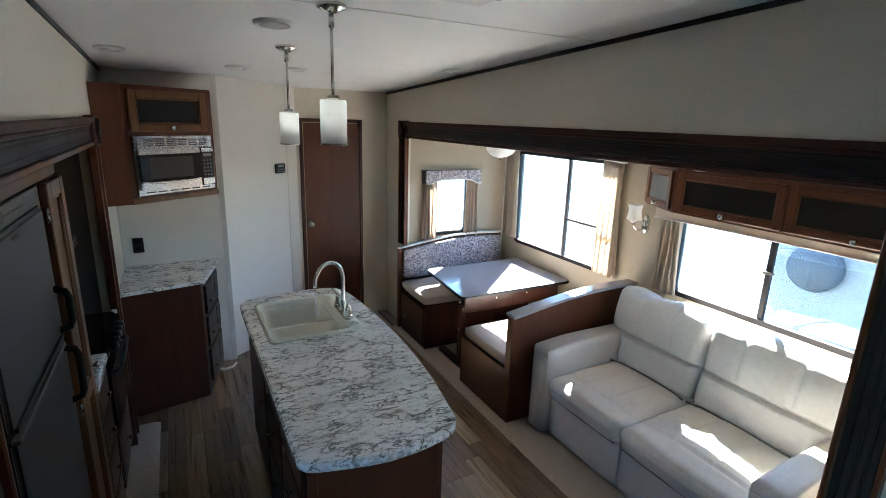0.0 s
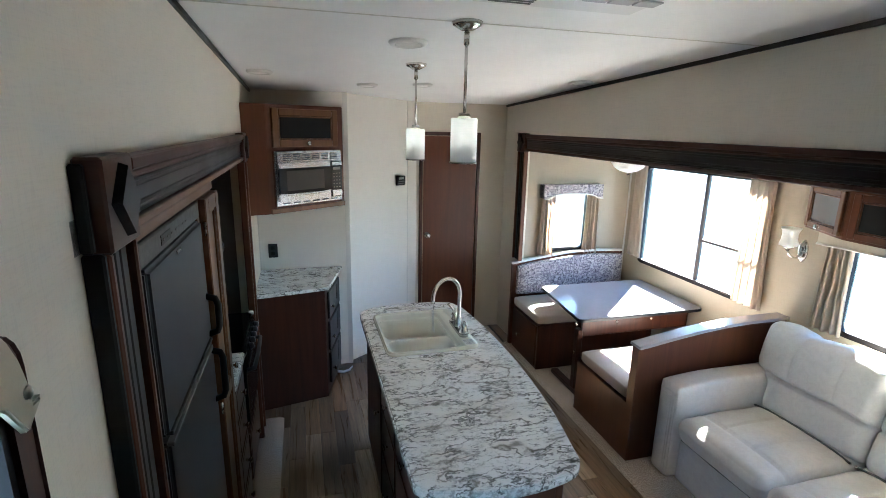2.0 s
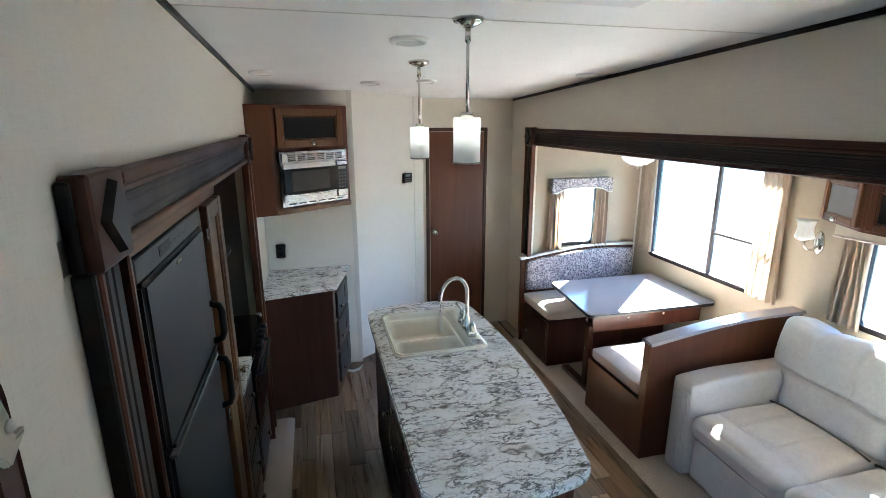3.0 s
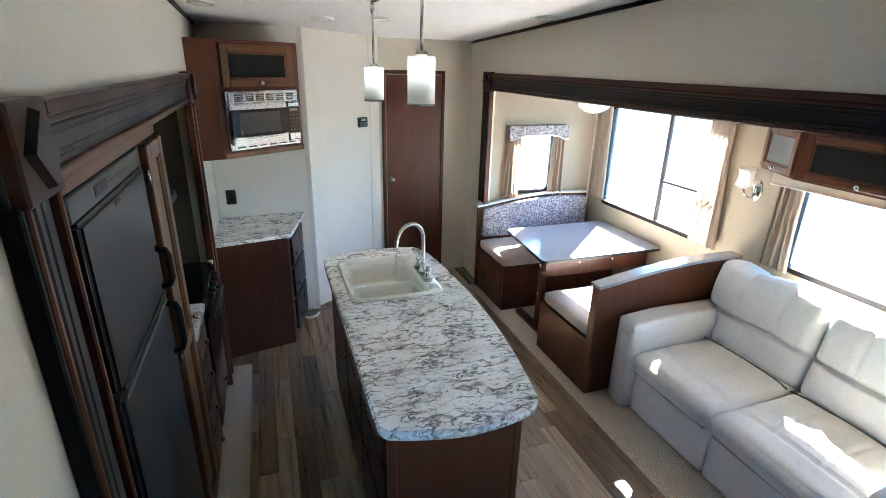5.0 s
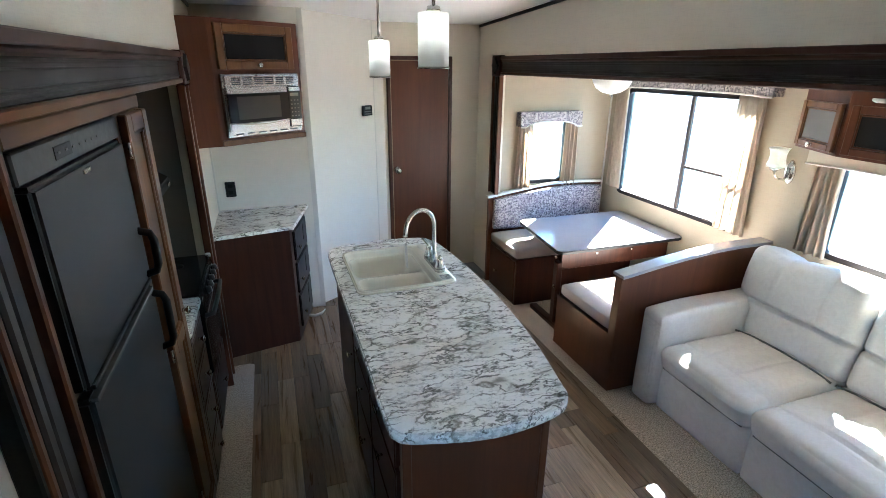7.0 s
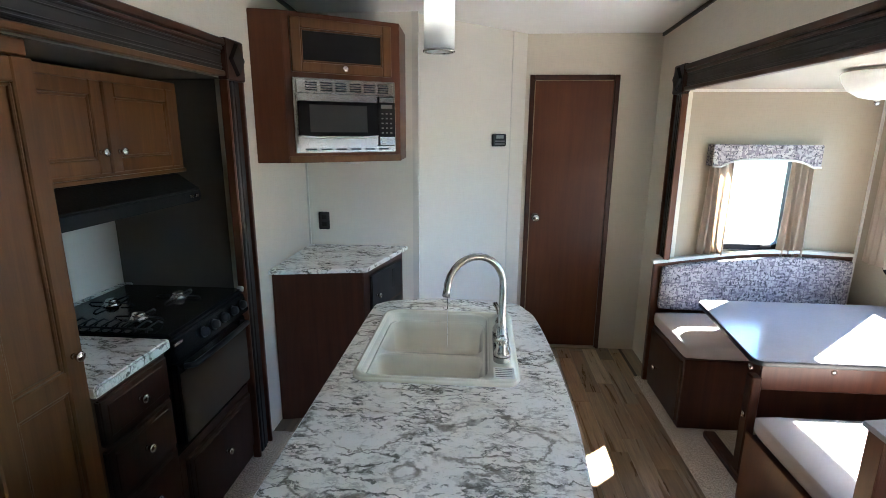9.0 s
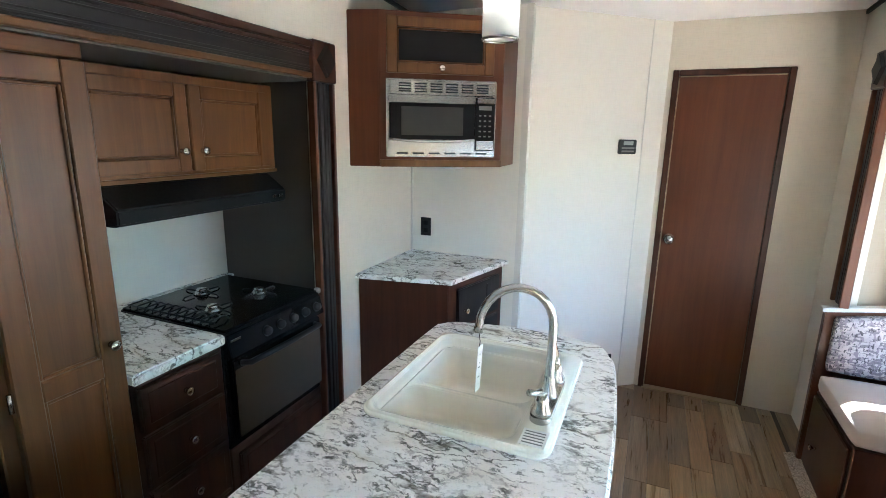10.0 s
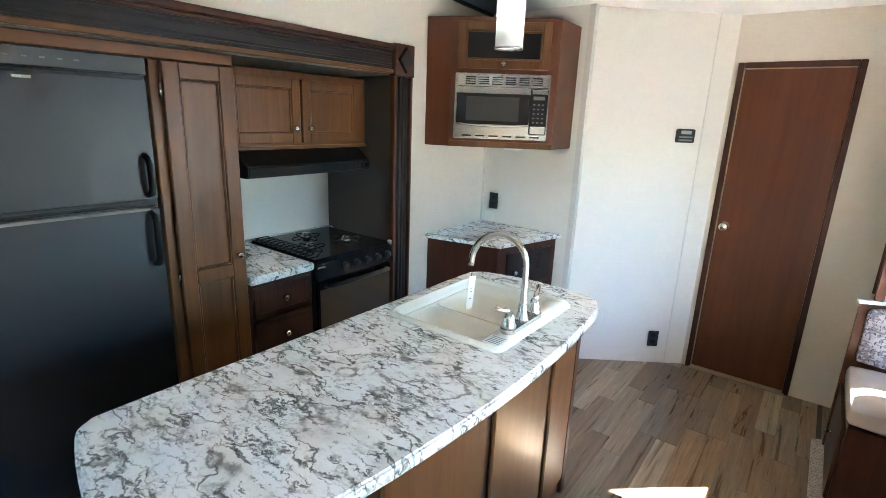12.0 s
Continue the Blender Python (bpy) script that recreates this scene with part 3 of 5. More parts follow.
def curtain(name, m, w, h, folds, label, flare=0.0, seed=1):
    """A gathered panel in its own x-z plane, hanging from z = h to 0; y sticks out behind."""
    rnd = random.Random(seed)
    nx, nz = folds * 8, 16
    ph = [rnd.uniform(-0.5, 0.5) for _ in range(folds + 2)]
    b = bmesh.new()
    rows = []
    for k in range(nz + 1):
        v = k / nz
        row = []
        for i in range(nx + 1):
            u = i / nx
            a = 2 * math.pi * folds * u + ph[int(u * folds)] * 0.6 * (1 - v)
            amp = (0.015 + 0.008 * (1 - v)) * (0.8 + 0.4 * noise.noise(Vector((u * 5, v * 2, seed))))
            x = (u - 0.5) * w * (1 + flare * (1 - v) ** 1.5) + 0.006 * math.sin(3 * v + seed + 7 * u)
            row.append((x, amp * math.sin(a) - 0.022, v * h + 0.004 * math.sin(a * 0.5) * (1 - v)))
        rows.append(row)
    front = [[b.verts.new(p) for p in row] for row in rows]
    back = [[b.verts.new((p[0], p[1] + 0.003, p[2])) for p in row] for row in rows]
    for g in (front, back):
        for k in range(nz):
            for i in range(nx):
                b.faces.new([g[k][i], g[k][i + 1], g[k + 1][i + 1], g[k + 1][i]])
    for k in range(nz):
        for i in (0, nx):
            b.faces.new([front[k][i], front[k + 1][i], back[k + 1][i], back[k][i]])
    for k in (0, nz):
        for i in range(nx):
            b.faces.new([front[k][i], front[k][i + 1], back[k][i + 1], back[k][i]])
    bmesh.ops.transform(b, matrix=m, verts=b.verts[:])
    t = thing(name, m.translation, label, "curtain", "cream side curtains")
    part("cloth", b, CURTAIN, t, "", True)
    return t


def east(y, z, d=0.03):
    return Matrix.Translation((XS - d, y, z)) @ Matrix.Rotation(radians(-90), 4, "Z")


curtain("curtain", east(4.155, 0.90), 0.17, 0.90, 4, "cream gathered curtain at the dinette window's inner side", 0.15, 1)
curtain("curtain", east(2.85, 0.86), 0.21, 0.92, 5, "cream gathered curtain, sunlit, beside the wall lamp", 0.25, 2)
curtain("curtain", east(2.26, 0.90), 0.15, 0.64, 4, "cream gathered curtain behind the sofa's corner", 0.3, 3)
curtain("curtain", east(0.86, 0.92), 0.16, 0.60, 4, "cream gathered curtain at the sofa window's end", 0.2, 4)
curtain("curtain", Matrix.Translation((2.145, YE1 - 0.028, 0.90)), 0.14, 0.62, 4, "cream gathered curtain on the small window", 0.15, 5)
curtain("curtain", Matrix.Translation((2.615, YE1 - 0.028, 0.90)), 0.13, 0.62, 4, "cream gathered curtain on the small window", 0.2, 6)


CREAM = plain("cream_valance_cloth", (0.62, 0.56, 0.46), 0.85, 0, 300, 0.1, 0.25)


def valance(name, m, w, h, d, label, arch=0.03, cloth=PRINT):
    """A padded board with a scalloped lower edge, covered with printed cloth."""
    t = thing(name, m.translation, label, "valance")
    pts = [(-w / 2, h), (w / 2, h), (w / 2, 0)]
    n = 16
    for i in range(n + 1):
        u = i / n
        pts.append((w / 2 - 0.05 - u * (w - 0.1), arch * (1 - (2 * u - 1) ** 4)))
    pts.append((-w / 2, 0))
    front = prism(pts, -0.0, 0.022, 0.004)
    bmesh.ops.transform(front, matrix=m @ Matrix.Translation((0, -d, 0)) @ Matrix.Rotation(radians(90), 4, "X"), verts=front.verts[:])
    part("front_board", front, cloth, t)
    for s in (-1, 1):
        part("side_board", box((s * (w / 2 - 0.009) - 0.009, -d, 0.002), (s * (w / 2 - 0.009) + 0.009, 0, h - 0.002), 0.003, None, m), cloth, t)
    part("top_board", box((-w / 2 + 0.018, -d, h - 0.018), (w / 2 - 0.018, 0, h - 0.001), 0.003, None, m), cloth, t)
    edge = tube([m @ Vector((x, -d - 0.024, z - 0.001)) for x, z in pts[2:]], 0.006, 8)
    part("piping", edge, TRIMWHITE, t, "cream piped edge", True)
    return t


valance("valance", Matrix.Translation((2.385, YE1, 1.45)), 0.62, 0.13, 0.07, "arched fabric valance over the small window", 0.045)
valance("valance", east((W1[0] + W1[1]) / 2 - 0.02, 1.785, 0), 1.52, 0.095, 0.075, "long printed fabric valance over the dinette window", 0.012)
valance("valance", east(1.52, 1.44, 0), 1.70, 0.088, 0.09, "long cream fabric valance under the cupboards", 0.008, CREAM)


# ---- slide-out surrounds ----
def surround(x, out, y0, y1, z0, z1, label, jambs, jamb_foot=0.0):
    """A fascia with red-brown edges, square end blocks with raised diamonds, and fluted jambs. out: +1 if it faces +x."""
    t = thing("slide_surround", (x, (y0 + y1) / 2, z0), label, "trim")
    h = z1 - z0

    def slabx(d0, d1, ya, yb, za, zb, bev=0.004):
        a, b = sorted((x + out * d0, x + out * d1))
        return box((a, ya, za), (b, yb, zb), bev)
    bw = 0.16
    part("fascia", slabx(0.0, 0.024, y0 + bw, y1 - bw, z0 + 0.022, z1 - 0.028), FASCIA, t, "charcoal weathered board")
    for zr, hr, dr_ in ((z1 - 0.058, 0.010, 0.0275), (z1 - 0.071, 0.008, 0.026), (z0 + 0.044, 0.008, 0.026), (z0 + 0.030, 0.010, 0.0275)):
        part("rib", slabx(0.004, dr_, y0 + bw + 0.001, y1 - bw - 0.001, zr, zr + hr, 0.003), FASCIA, t)
    part("top_rail", slabx(0.0, 0.046, y0 + bw, y1 - bw, z1 - 0.028, z1), CHERRY_Y, t, "red-brown moulding")
    part("bead", slabx(0.0, 0.036, y0 + bw, y1 - bw, z1 - 0.046, z1 - 0.028, 0.006), CHERRY_Y, t)
    part("bottom_rail", slabx(0.0, 0.038, y0 + bw, y1 - bw, z0, z0 + 0.022), MAPLE_Y if out > 0 else CHERRY_Y, t, "red-brown moulding")
    for yc in (y0 + bw / 2, y1 - bw / 2):
        block = part("end_block", slabx(0.0, 0.046, yc - bw / 2, yc + bw / 2, z0 - 0.012, z1 + 0.008, 0.005), CHERRY, t)
        dia = bmesh.new()
        zc, r = (z0 + z1) / 2, 0.060
        lo = [(x + out * 0.046, yc + r * c, zc + r * 1.15 * s) for c, s in ((1, 0), (0, 1), (-1, 0), (0, -1))]
        hi = [(x + out * 0.062, yc + r * 0.9 * c, zc + r * 1.05 * s) for c, s in ((1, 0), (0, 1), (-1, 0), (0, -1))]
        loft([lo, hi], dia, True)
        part("diamond", dia, FASCIA, block, "raised charcoal diamond")
    for yc, foot in jambs:
        top = z0 - 0.012
        part("jamb_edge", slabx(0.0, 0.04, yc - 0.076, yc - 0.059, foot, top), DOORWOOD, t)
        part("jamb_edge", slabx(0.0, 0.04, yc + 0.059, yc + 0.075, foot, top), DOORWOOD, t)
        for k in range(4):
            ya = yc - 0.058 + k * 0.029
            part("flute", slabx(0.0, 0.024 + (0.006 if k in (1, 2) else 0.0), ya + 0.001, ya + 0.028, foot, top, 0.005), FASCIA_Z, t, "charcoal fluted strip")
    return t


surround(XL, 1, 1.105, 3.455, 1.865, 2.014, "dark fluted surround with diamond blocks round the kitchen recess", ((1.183, 0.0), (3.375, 0.0)))


def edge_return(owner, x, ya, yb, z0, z1):
    # dark outer side, blackened further to paint in its deep shade
    part("outer_return", box((x, ya, 0.0), (x + 0.036, yb, z0), 0.004), HOODBLACK, owner, "dark outer edge, blackened to stand in for deep shade")
    part("outer_return", box((x, ya, z0 + 0.001), (x + 0.022, yb, z1), 0.004), HOODBLACK, owner, "dark outer edge, blackened to stand in for deep shade")


edge_return(bpy.data.objects["slide_surround"], XL, 1.088, 1.1035, 1.858, 2.012)
surround(XR, -1, 0.54, 4.46, 1.885, 2.03, "dark fluted surround with diamond blocks round the seating recess", ((0.62, 0.0), (4.385, 0.86)))


# ---- kinds of fittings ----
def knob(bm_owner, m, label="brushed nickel knob"):
    prof = [(0.0, 0.0), (0.009, 0.0), (0.006, 0.004), (0.006, 0.012), (0.013, 0.017), (0.0155, 0.022), (0.013, 0.027), (0.0, 0.029)]
    return part("knob", lathe(prof, 16, None, m @ Matrix.Rotation(radians(90), 4, "X")), CHROME, bm_owner, label, True)


def panel_door(owner, m, w, h, material, inset=None, knob_at=None, rail=0.055, name="door", label="", split=None, thick=0.02):
    """A framed door in its own x-z plane, its face towards -y, from (0, 0) to (w, h)."""
    fr = bmesh.new()
    box((0, -thick, 0), (rail, 0, h), 0.004, fr)
    box((w - rail, -thick, 0), (w, 0, h), 0.004, fr)
    zs = [0, h - rail] + ([split] if split else [])
    for z in zs:
        box((rail - 0.001, -thick + 0.0006, z + 0.0008), (w - rail + 0.001, 0, z + rail - 0.0008), 0.004, fr)
    bmesh.ops.transform(fr, matrix=m, verts=fr.verts[:])
    d = part(name, fr, material, owner, label)
    spans = [(rail, h - rail)] if not split else [(rail, split), (split + rail, h - rail)]
    for a, b in spans:
        part("panel", box((rail - 0.004, -thick * 0.42, a - 0.004), (w - rail + 0.004, -0.001, b + 0.004), 0.002, None, m), inset or material, d)
        lip = bmesh.new()
        e = 0.009
        for lo, hi in (((rail, a), (rail + e, b)), ((w - rail - e, a), (w - rail, b)), ((rail + e, a), (w - rail - e, a + e)), ((rail + e, b - e), (w - rail - e, b))):
            box((lo[0], -thick * 0.78, lo[1]), (hi[0], -thick * 0.3, hi[1]), 0.003, lip)
        bmesh.ops.transform(lip, matrix=m, verts=lip.verts[:])
        part("moulding", lip, material, d)
    if knob_at:
        knob(d, m @ Matrix.Translation((knob_at[0], -thick, knob_at[1])))
    return d


def drawer(owner, m, w, h, material, knob_at=True):
    f = part("drawer_front", box((0, -0.02, 0), (w, 0, h), 0.005, None, m, 2), material, owner)
    part("panel", box((0.028, -0.0225, 0.024), (w - 0.028, -0.018, h - 0.024), 0.002, None, m), material, f)
    if knob_at:
        knob(f, m @ Matrix.Translation((w / 2, -0.0225, h / 2)))
    return f


def faces_east(x, y, z):
    """Own x runs along +y and the front looks to +x."""
    return Matrix.Translation((x, y, z)) @ Matrix.Rotation(radians(90), 4, "Z")


def faces_west(x, y, z):
    return Matrix.Translation((x, y, z)) @ Matrix.Rotation(radians(-90), 4, "Z")


# ---- kitchen recess ----
fr = thing("refrigerator", (-0.75, 1.70, 0.06), "black two-door refrigerator with textured doors, built in", "refrigerator")
FX = -0.455
part("body", box((-1.0, 1.35, 0.06), (FX, 2.045, 1.81), 0.004), BLACK, fr)
part("control_panel", box((FX, 1.355, 1.752), (FX + 0.034, 2.04, 1.812), 0.004), plain("dark_grey_plastic", (0.04, 0.043, 0.04), 0.4), fr, "dark grey control strip")
m = faces_east(FX + 0.034, 1.34, 0)
part("switch_plate", box((0.20, -0.0015, 1.768), (0.30, 0.001, 1.796), 0.001, None, m), BLACK, fr, "dark plate with two small buttons")
for k in range(7):
    part("icon", box((0.215 + k * 0.045, -0.0024, 1.779), (0.229 + k * 0.045, -0.0012, 1.784), 0, None, m), GREYINSET, fr)
for name, z0, z1, hz in (("freezer_door", 1.305, 1.745, (1.325, 1.475)), ("fridge_door", 0.14, 1.285, (1.06, 1.265))):
    d = part(name, box((FX, 1.385, z0), (FX + 0.04, 2.035, z1), 0.010, None, None, 3), FRIDGE, fr, "", False)
    part("edge_strip", box((FX + 0.004, 1.40, z1 - 0.014 if z0 < 1 else z0 - 0.002), (FX + 0.047, 2.0, z1 - 0.002 if z0 < 1 else z0 + 0.010), 0.002), GREYINSET if z0 < 1 else BLACK, d)
    hb = tube([(FX + 0.03, 2.0, hz[0]), (FX + 0.068, 2.0, hz[0] + 0.012), (FX + 0.076, 2.0, hz[0] + 0.035), (FX + 0.076, 2.0, hz[1] - 0.035), (FX + 0.068, 2.0, hz[1] - 0.012), (FX + 0.03, 2.0, hz[1])], 0.012, 10)
    part("handle", hb, HOODBLACK, d, "black bow handle", True)
part("badge_plate", box((FX + 0.04, 1.655, 1.716), (FX + 0.043, 1.705, 1.727), 0.001), STEEL, fr, "small silver maker's plate")
part("kick_plate", box((FX - 0.02, 1.34, 0.04), (FX + 0.02, 2.04, 0.13), 0.004), BLACK, fr)

sur = thing("fridge_surround", (-0.6, 1.7, 0.02), "brown wooden frame round the refrigerator", "cabinet")
part("stile", box((-1.0, 1.13, 0.02), (-0.425, 1.348, 1.855), 0.004), CHERRY, sur)
part("top_rail", box((-1.0, 1.349, 1.815), (-0.425, 2.375, 1.857), 0.004), MAPLE_Y, sur)

pa = thing("pantry_cabinet", (-0.7, 2.22, 0.02), "tall brown wooden pantry cabinet with a panelled door", "cabinet")
part("body", box((-1.0, 2.05, 0.02), (-0.43, 2.375, 1.813), 0.004), MAPLE, pa)
pd = panel_door(pa, faces_east(-0.43, 2.085, 0.12), 0.28, 1.69, MAPLE, None, (0.245, 0.915), 0.062, split=0.82, label="two-panel shaker door", thick=0.026)
for z in (0.3, 0.95, 1.68):
    part("hinge", tube([(-0.412, 2.078, z), (-0.412, 2.078, z + 0.05)], 0.006, 8), STEEL, pd, "small steel hinge", True)

ba = thing("base_cabinet", (-0.7, 2.55, 0.02), "brown wooden drawer unit beside the cooker", "cabinet")
part("body", box((-1.0, 2.377, 0.02), (-0.43, 2.735, 0.872), 0.004), CHERRY, ba)
for z, h in ((0.70, 0.155), (0.50, 0.185), (0.29, 0.195), (0.08, 0.195)):
    drawer(ba, faces_east(-0.43, 2.395, z), 0.32, h, CHERRY)
solid("worktop", box((-1.035, 2.377, 0.874), (-0.40, 2.733, 0.912), 0.006, None, None, 2), GRANITE, "pale veined laminate worktop beside the cooker", "worktop")
solid("backsplash_ledge", box((-1.038, 2.735, 0.874), (-0.985, 3.352, 0.915), 0.004), GRANITE, "pale laminate ledge behind the cooker", "worktop")

st = thing("cooker", (-0.7, 3.0, 0.4), "black gas cooker with a dark glass oven door", "cooker")
part("body", box((-0.985, 2.738, 0.42), (-0.43, 3.305, 0.895), 0.004), ENAMEL, st)
part("cooktop", box((-0.985, 2.738, 0.897), (-0.405, 3.305, 0.922), 0.008, None, None, 2), ENAMEL, st, "glossy black hob")
part("control_panel", prism([(-0.43, 0.80), (-0.385, 0.815), (-0.405, 0.896), (-0.43, 0.896)], 2.742, 3.30, 0.003, None, Matrix(((1, 0, 0, 0), (0, 0, 1, 0), (0, 1, 0, 0), (0, 0, 0, 1)))), ENAMEL, st)
for i, y in enumerate((2.93, 3.01, 3.09, 3.17, 3.25)):
    km = Matrix.Translation((-0.394, y, 0.856)) @ Matrix.Rotation(radians(76), 4, "Y")
    part("control_knob", lathe([(0, 0), (0.021, 0), (0.019, 0.012), (0.016, 0.022), (0, 0.023)], 16, None, km), BLACK, st, "", True)
    part("knob_ring", lathe([(0.0215, 0), (0.0245, 0.002), (0.0215, 0.004)], 16, None, km), IRON, st, "", True)
part("label_strip", box((-0.4, 2.75, 0.872), (-0.3965, 2.80, 0.882), 0.001), STEEL, st)
od = part("oven_door", box((-0.43, 2.755, 0.46), (-0.402, 3.29, 0.795), 0.006, None, None, 2), ENAMEL, st)
part("oven_glass", box((-0.404, 2.765, 0.467), (-0.398, 3.282, 0.755), 0.003), plain("smoked_oven_glass", (0.085, 0.066, 0.05), 0.14, 0, 20, 0.05, 0.0), od, "smoked brown glass")
part("oven_handle", tube([(-0.402, 2.80, 0.772), (-0.365, 2.81, 0.777), (-0.36, 3.02, 0.777), (-0.365, 3.235, 0.777), (-0.402, 3.245, 0.772)], 0.012, 10), BLACK, od, "", True)
for bx, by in ((-0.62, 2.88), (-0.62, 3.14), (-0.84, 3.02)):
    b = part("burner", lathe([(0, 0), (0.034, 0), (0.036, 0.004), (0.028, 0.01), (0.024, 0.016), (0, 0.017)], 20, None, Matrix.Translation((bx, by, 0.922))), STEEL, st, "bright burner cap", True)
    part("burner_cap", lathe([(0, 0.016), (0.022, 0.016), (0.024, 0.02), (0.02, 0.026), (0, 0.027)], 18, None, Matrix.Translation((bx, by, 0.922))), CHROME, b, "", True)
for k in range(11):
    x = -0.94 + 0.044 * k
    part("rack_bar", tube([(x, 2.752, 0.924), (x, 2.757, 0.938), (x, 2.825, 0.940), (x, 2.845, 0.926)], 0.0036, 6), IRON, st, "", True)
part("rack_rail", tube([(-0.955, 2.757, 0.934), (-0.48, 2.757, 0.934)], 0.004, 6), IRON, st, "", True)
for bx, by in ((-0.62, 2.88), (-0.62, 3.14), (-0.84, 3.02)):
    for dx, dy in ((1, 0), (-1, 0), (0, 1), (0, -1)):
        part("grate_prong", tube([(bx + dx * 0.04, by + dy * 0.04, 0.932), (bx + dx * 0.09, by + dy * 0.09, 0.930), (bx + dx * 0.10, by + dy * 0.10, 0.921)], 0.0036, 6), IRON, st, "", True)
part("corner_cap", rbox((-0.43, 3.283, 0.905), (-0.40, 3.31, 0.932), 0.008, 3), WHITEPLASTIC, st, "white corner bumper", True)
dr = thing("drawer_unit", (-0.7, 3.02, 0.02), "brown wooden drawer below the oven", "cabinet")
part("body", box((-0.985, 2.738, 0.02), (-0.43, 3.352, 0.418), 0.004), CHERRY, dr)
part("filler", box((-0.985, 3.307, 0.42), (-0.43, 3.352, 0.87), 0.003), CHERRY, dr)
drawer(dr, faces_east(-0.43, 2.77, 0.10), 0.52, 0.29, CHERRY)

up = thing("wall_cabinet", (-0.8, 2.85, 1.48), "brown wooden wall cabinet with two panelled doors", "cabinet")
part("body", box((-1.035, 2.38, 1.475), (-0.63, 3.305, 1.838), 0.004), MAPLE, up)
for y, kx in ((2.44, 0.36), (2.85, 0.04)):
    panel_door(up, faces_east(-0.63, y, 1.49), 0.40, 0.315, MAPLE, None, (kx, 0.075), 0.052)
part("light_rail", box((-0.64, 2.38, 1.462), (-0.615, 3.30, 1.478), 0.003), MAPLE_Y, up)
hd = thing("range_hood", (-0.8, 2.85, 1.37), "black under-cabinet range hood with a sloped front", "range hood")
hood = prism([(-1.03, 1.345), (-0.56, 1.335), (-0.53, 1.342), (-0.53, 1.392), (-0.63, 1.46), (-1.03, 1.46)], 2.48, 3.25, 0.006, None, Matrix(((1, 0, 0, 0), (0, 0, 1, 0), (0, 1, 0, 0), (0, 0, 0, 1))))
part("shell", hood, HOODBLACK, hd)
for y in (3.16, 3.20):
    part("switch", box((-0.532, y, 1.36), (-0.524, y + 0.022, 1.374), 0.002), STEEL, hd)
part("filter", box((-0.95, 2.6, 1.328), (-0.62, 3.13, 1.341), 0.003), STEEL, hd)

# ---- corner units ----
CP = [(-0.428, 3.63), (0.085, 3.735), (0.225, 4.296), (-0.428, 4.296)]
cc = thing("corner_cabinet", (-0.2, 4.0, 0.0), "dark brown five-sided corner base cabinet", "cabinet")
part("body", prism([(-0.426, 3.665), (0.055, 3.765), (0.19, 4.294), (-0.426, 4.294)], 0.0, 0.887, 0.003), CHERRY, cc)
DM = bent(0.055, 3.765, 0.19, 4.294)
dl = 0.546
for z, h in ((0.62, 0.22), (0.36, 0.24), (0.08, 0.26)):
    f = part("drawer_front", box((0.07, -0.018, z), (dl - 0.06, 0, z + h), 0.005, None, DM, 2), FASCIA_Z, cc, "charcoal drawer front")
    knob(f, DM @ Matrix.Translation((0.13, -0.018, z + h * 0.4)))
    part("slot", box((dl - 0.2, -0.021, z + 0.07), (dl - 0.16, -0.016, z + h - 0.03), 0.002, None, DM), BLACK, f)
solid("corner_worktop", sheet_with_holes(CP, [], 0.888, 0.912, 0.004), GRANITE, "pale veined laminate corner worktop", "worktop")

MP = [(-0.428, 3.61), (-0.28, 3.655), (0.235, 4.0), (0.222, 4.296), (-0.428, 4.296)]
mc = thing("microwave_cabinet", (-0.1, 4.0, 1.48), "brown corner wall cabinet holding a microwave", "cabinet")
# darker veneer than the doors imitates the shade on the cabinet's sides
part("body", prism(MP, 1.48, 2.205, 0.003), DOORWOOD, mc)
MM = bent(-0.28, 3.655, 0.235, 4.0)
part("face_frame", box((0.0, -0.014, 1.48), (0.62, 0, 1.515), 0.003, None, MM), MAPLE, mc)
panel_door(mc, MM @ Matrix.Translation((0.035, 0, 1.925)), 0.53, 0.255, MAPLE, BLACKINSET, (0.265, 0.025), 0.05, label="door with a dark mesh panel")
fx = thing("under_cabinet_light", (-0.02, 3.98, 1.468), "small white disc light under the microwave cabinet", "light")
part("rim", lathe([(0, 0.012), (0.06, 0.012), (0.06, 0.004), (0.045, -0.004), (0, -0.006)], 24, None, Matrix.Translation((-0.02, 3.98, 1.468))), FROST, fx, "", True)

mw = thing("microwave_oven", (-0.02, 3.85, 1.53), "stainless built-in microwave with a black glass door", "microwave")
mx, mz, mwid, mht = 0.03, 1.53, 0.55, 0.37
part("trim_frame", box((mx, -0.028, mz), (mx + mwid, 0.0, mz + mht), 0.004, None, MM), STEEL, mw)
vent = part("vent_panel", box((mx + 0.015, -0.036, mz + mht - 0.075), (mx + mwid - 0.015, -0.026, mz + mht - 0.008), 0.003, None, MM), STEEL, mw)
for i in range(6):
    for k in range(4):
        part("vent_slot", box((mx + 0.06 + i * 0.077, -0.0375, mz + mht - 0.062 + k * 0.012), (mx + 0.118 + i * 0.077, -0.035, mz + mht - 0.056 + k * 0.012), 0, None, MM), BLACK, vent)
md = part("oven_door", box((mx + 0.012, -0.050, mz + 0.034), (mx + mwid - 0.112, -0.028, mz + mht - 0.08), 0.006, None, MM, 2), STEEL, mw)
part("door_glass", box((mx + 0.014, -0.055, mz + 0.085), (mx + mwid - 0.113, -0.048, mz + mht - 0.112), 0.003, None, MM), ENAMEL, md, "black glass")
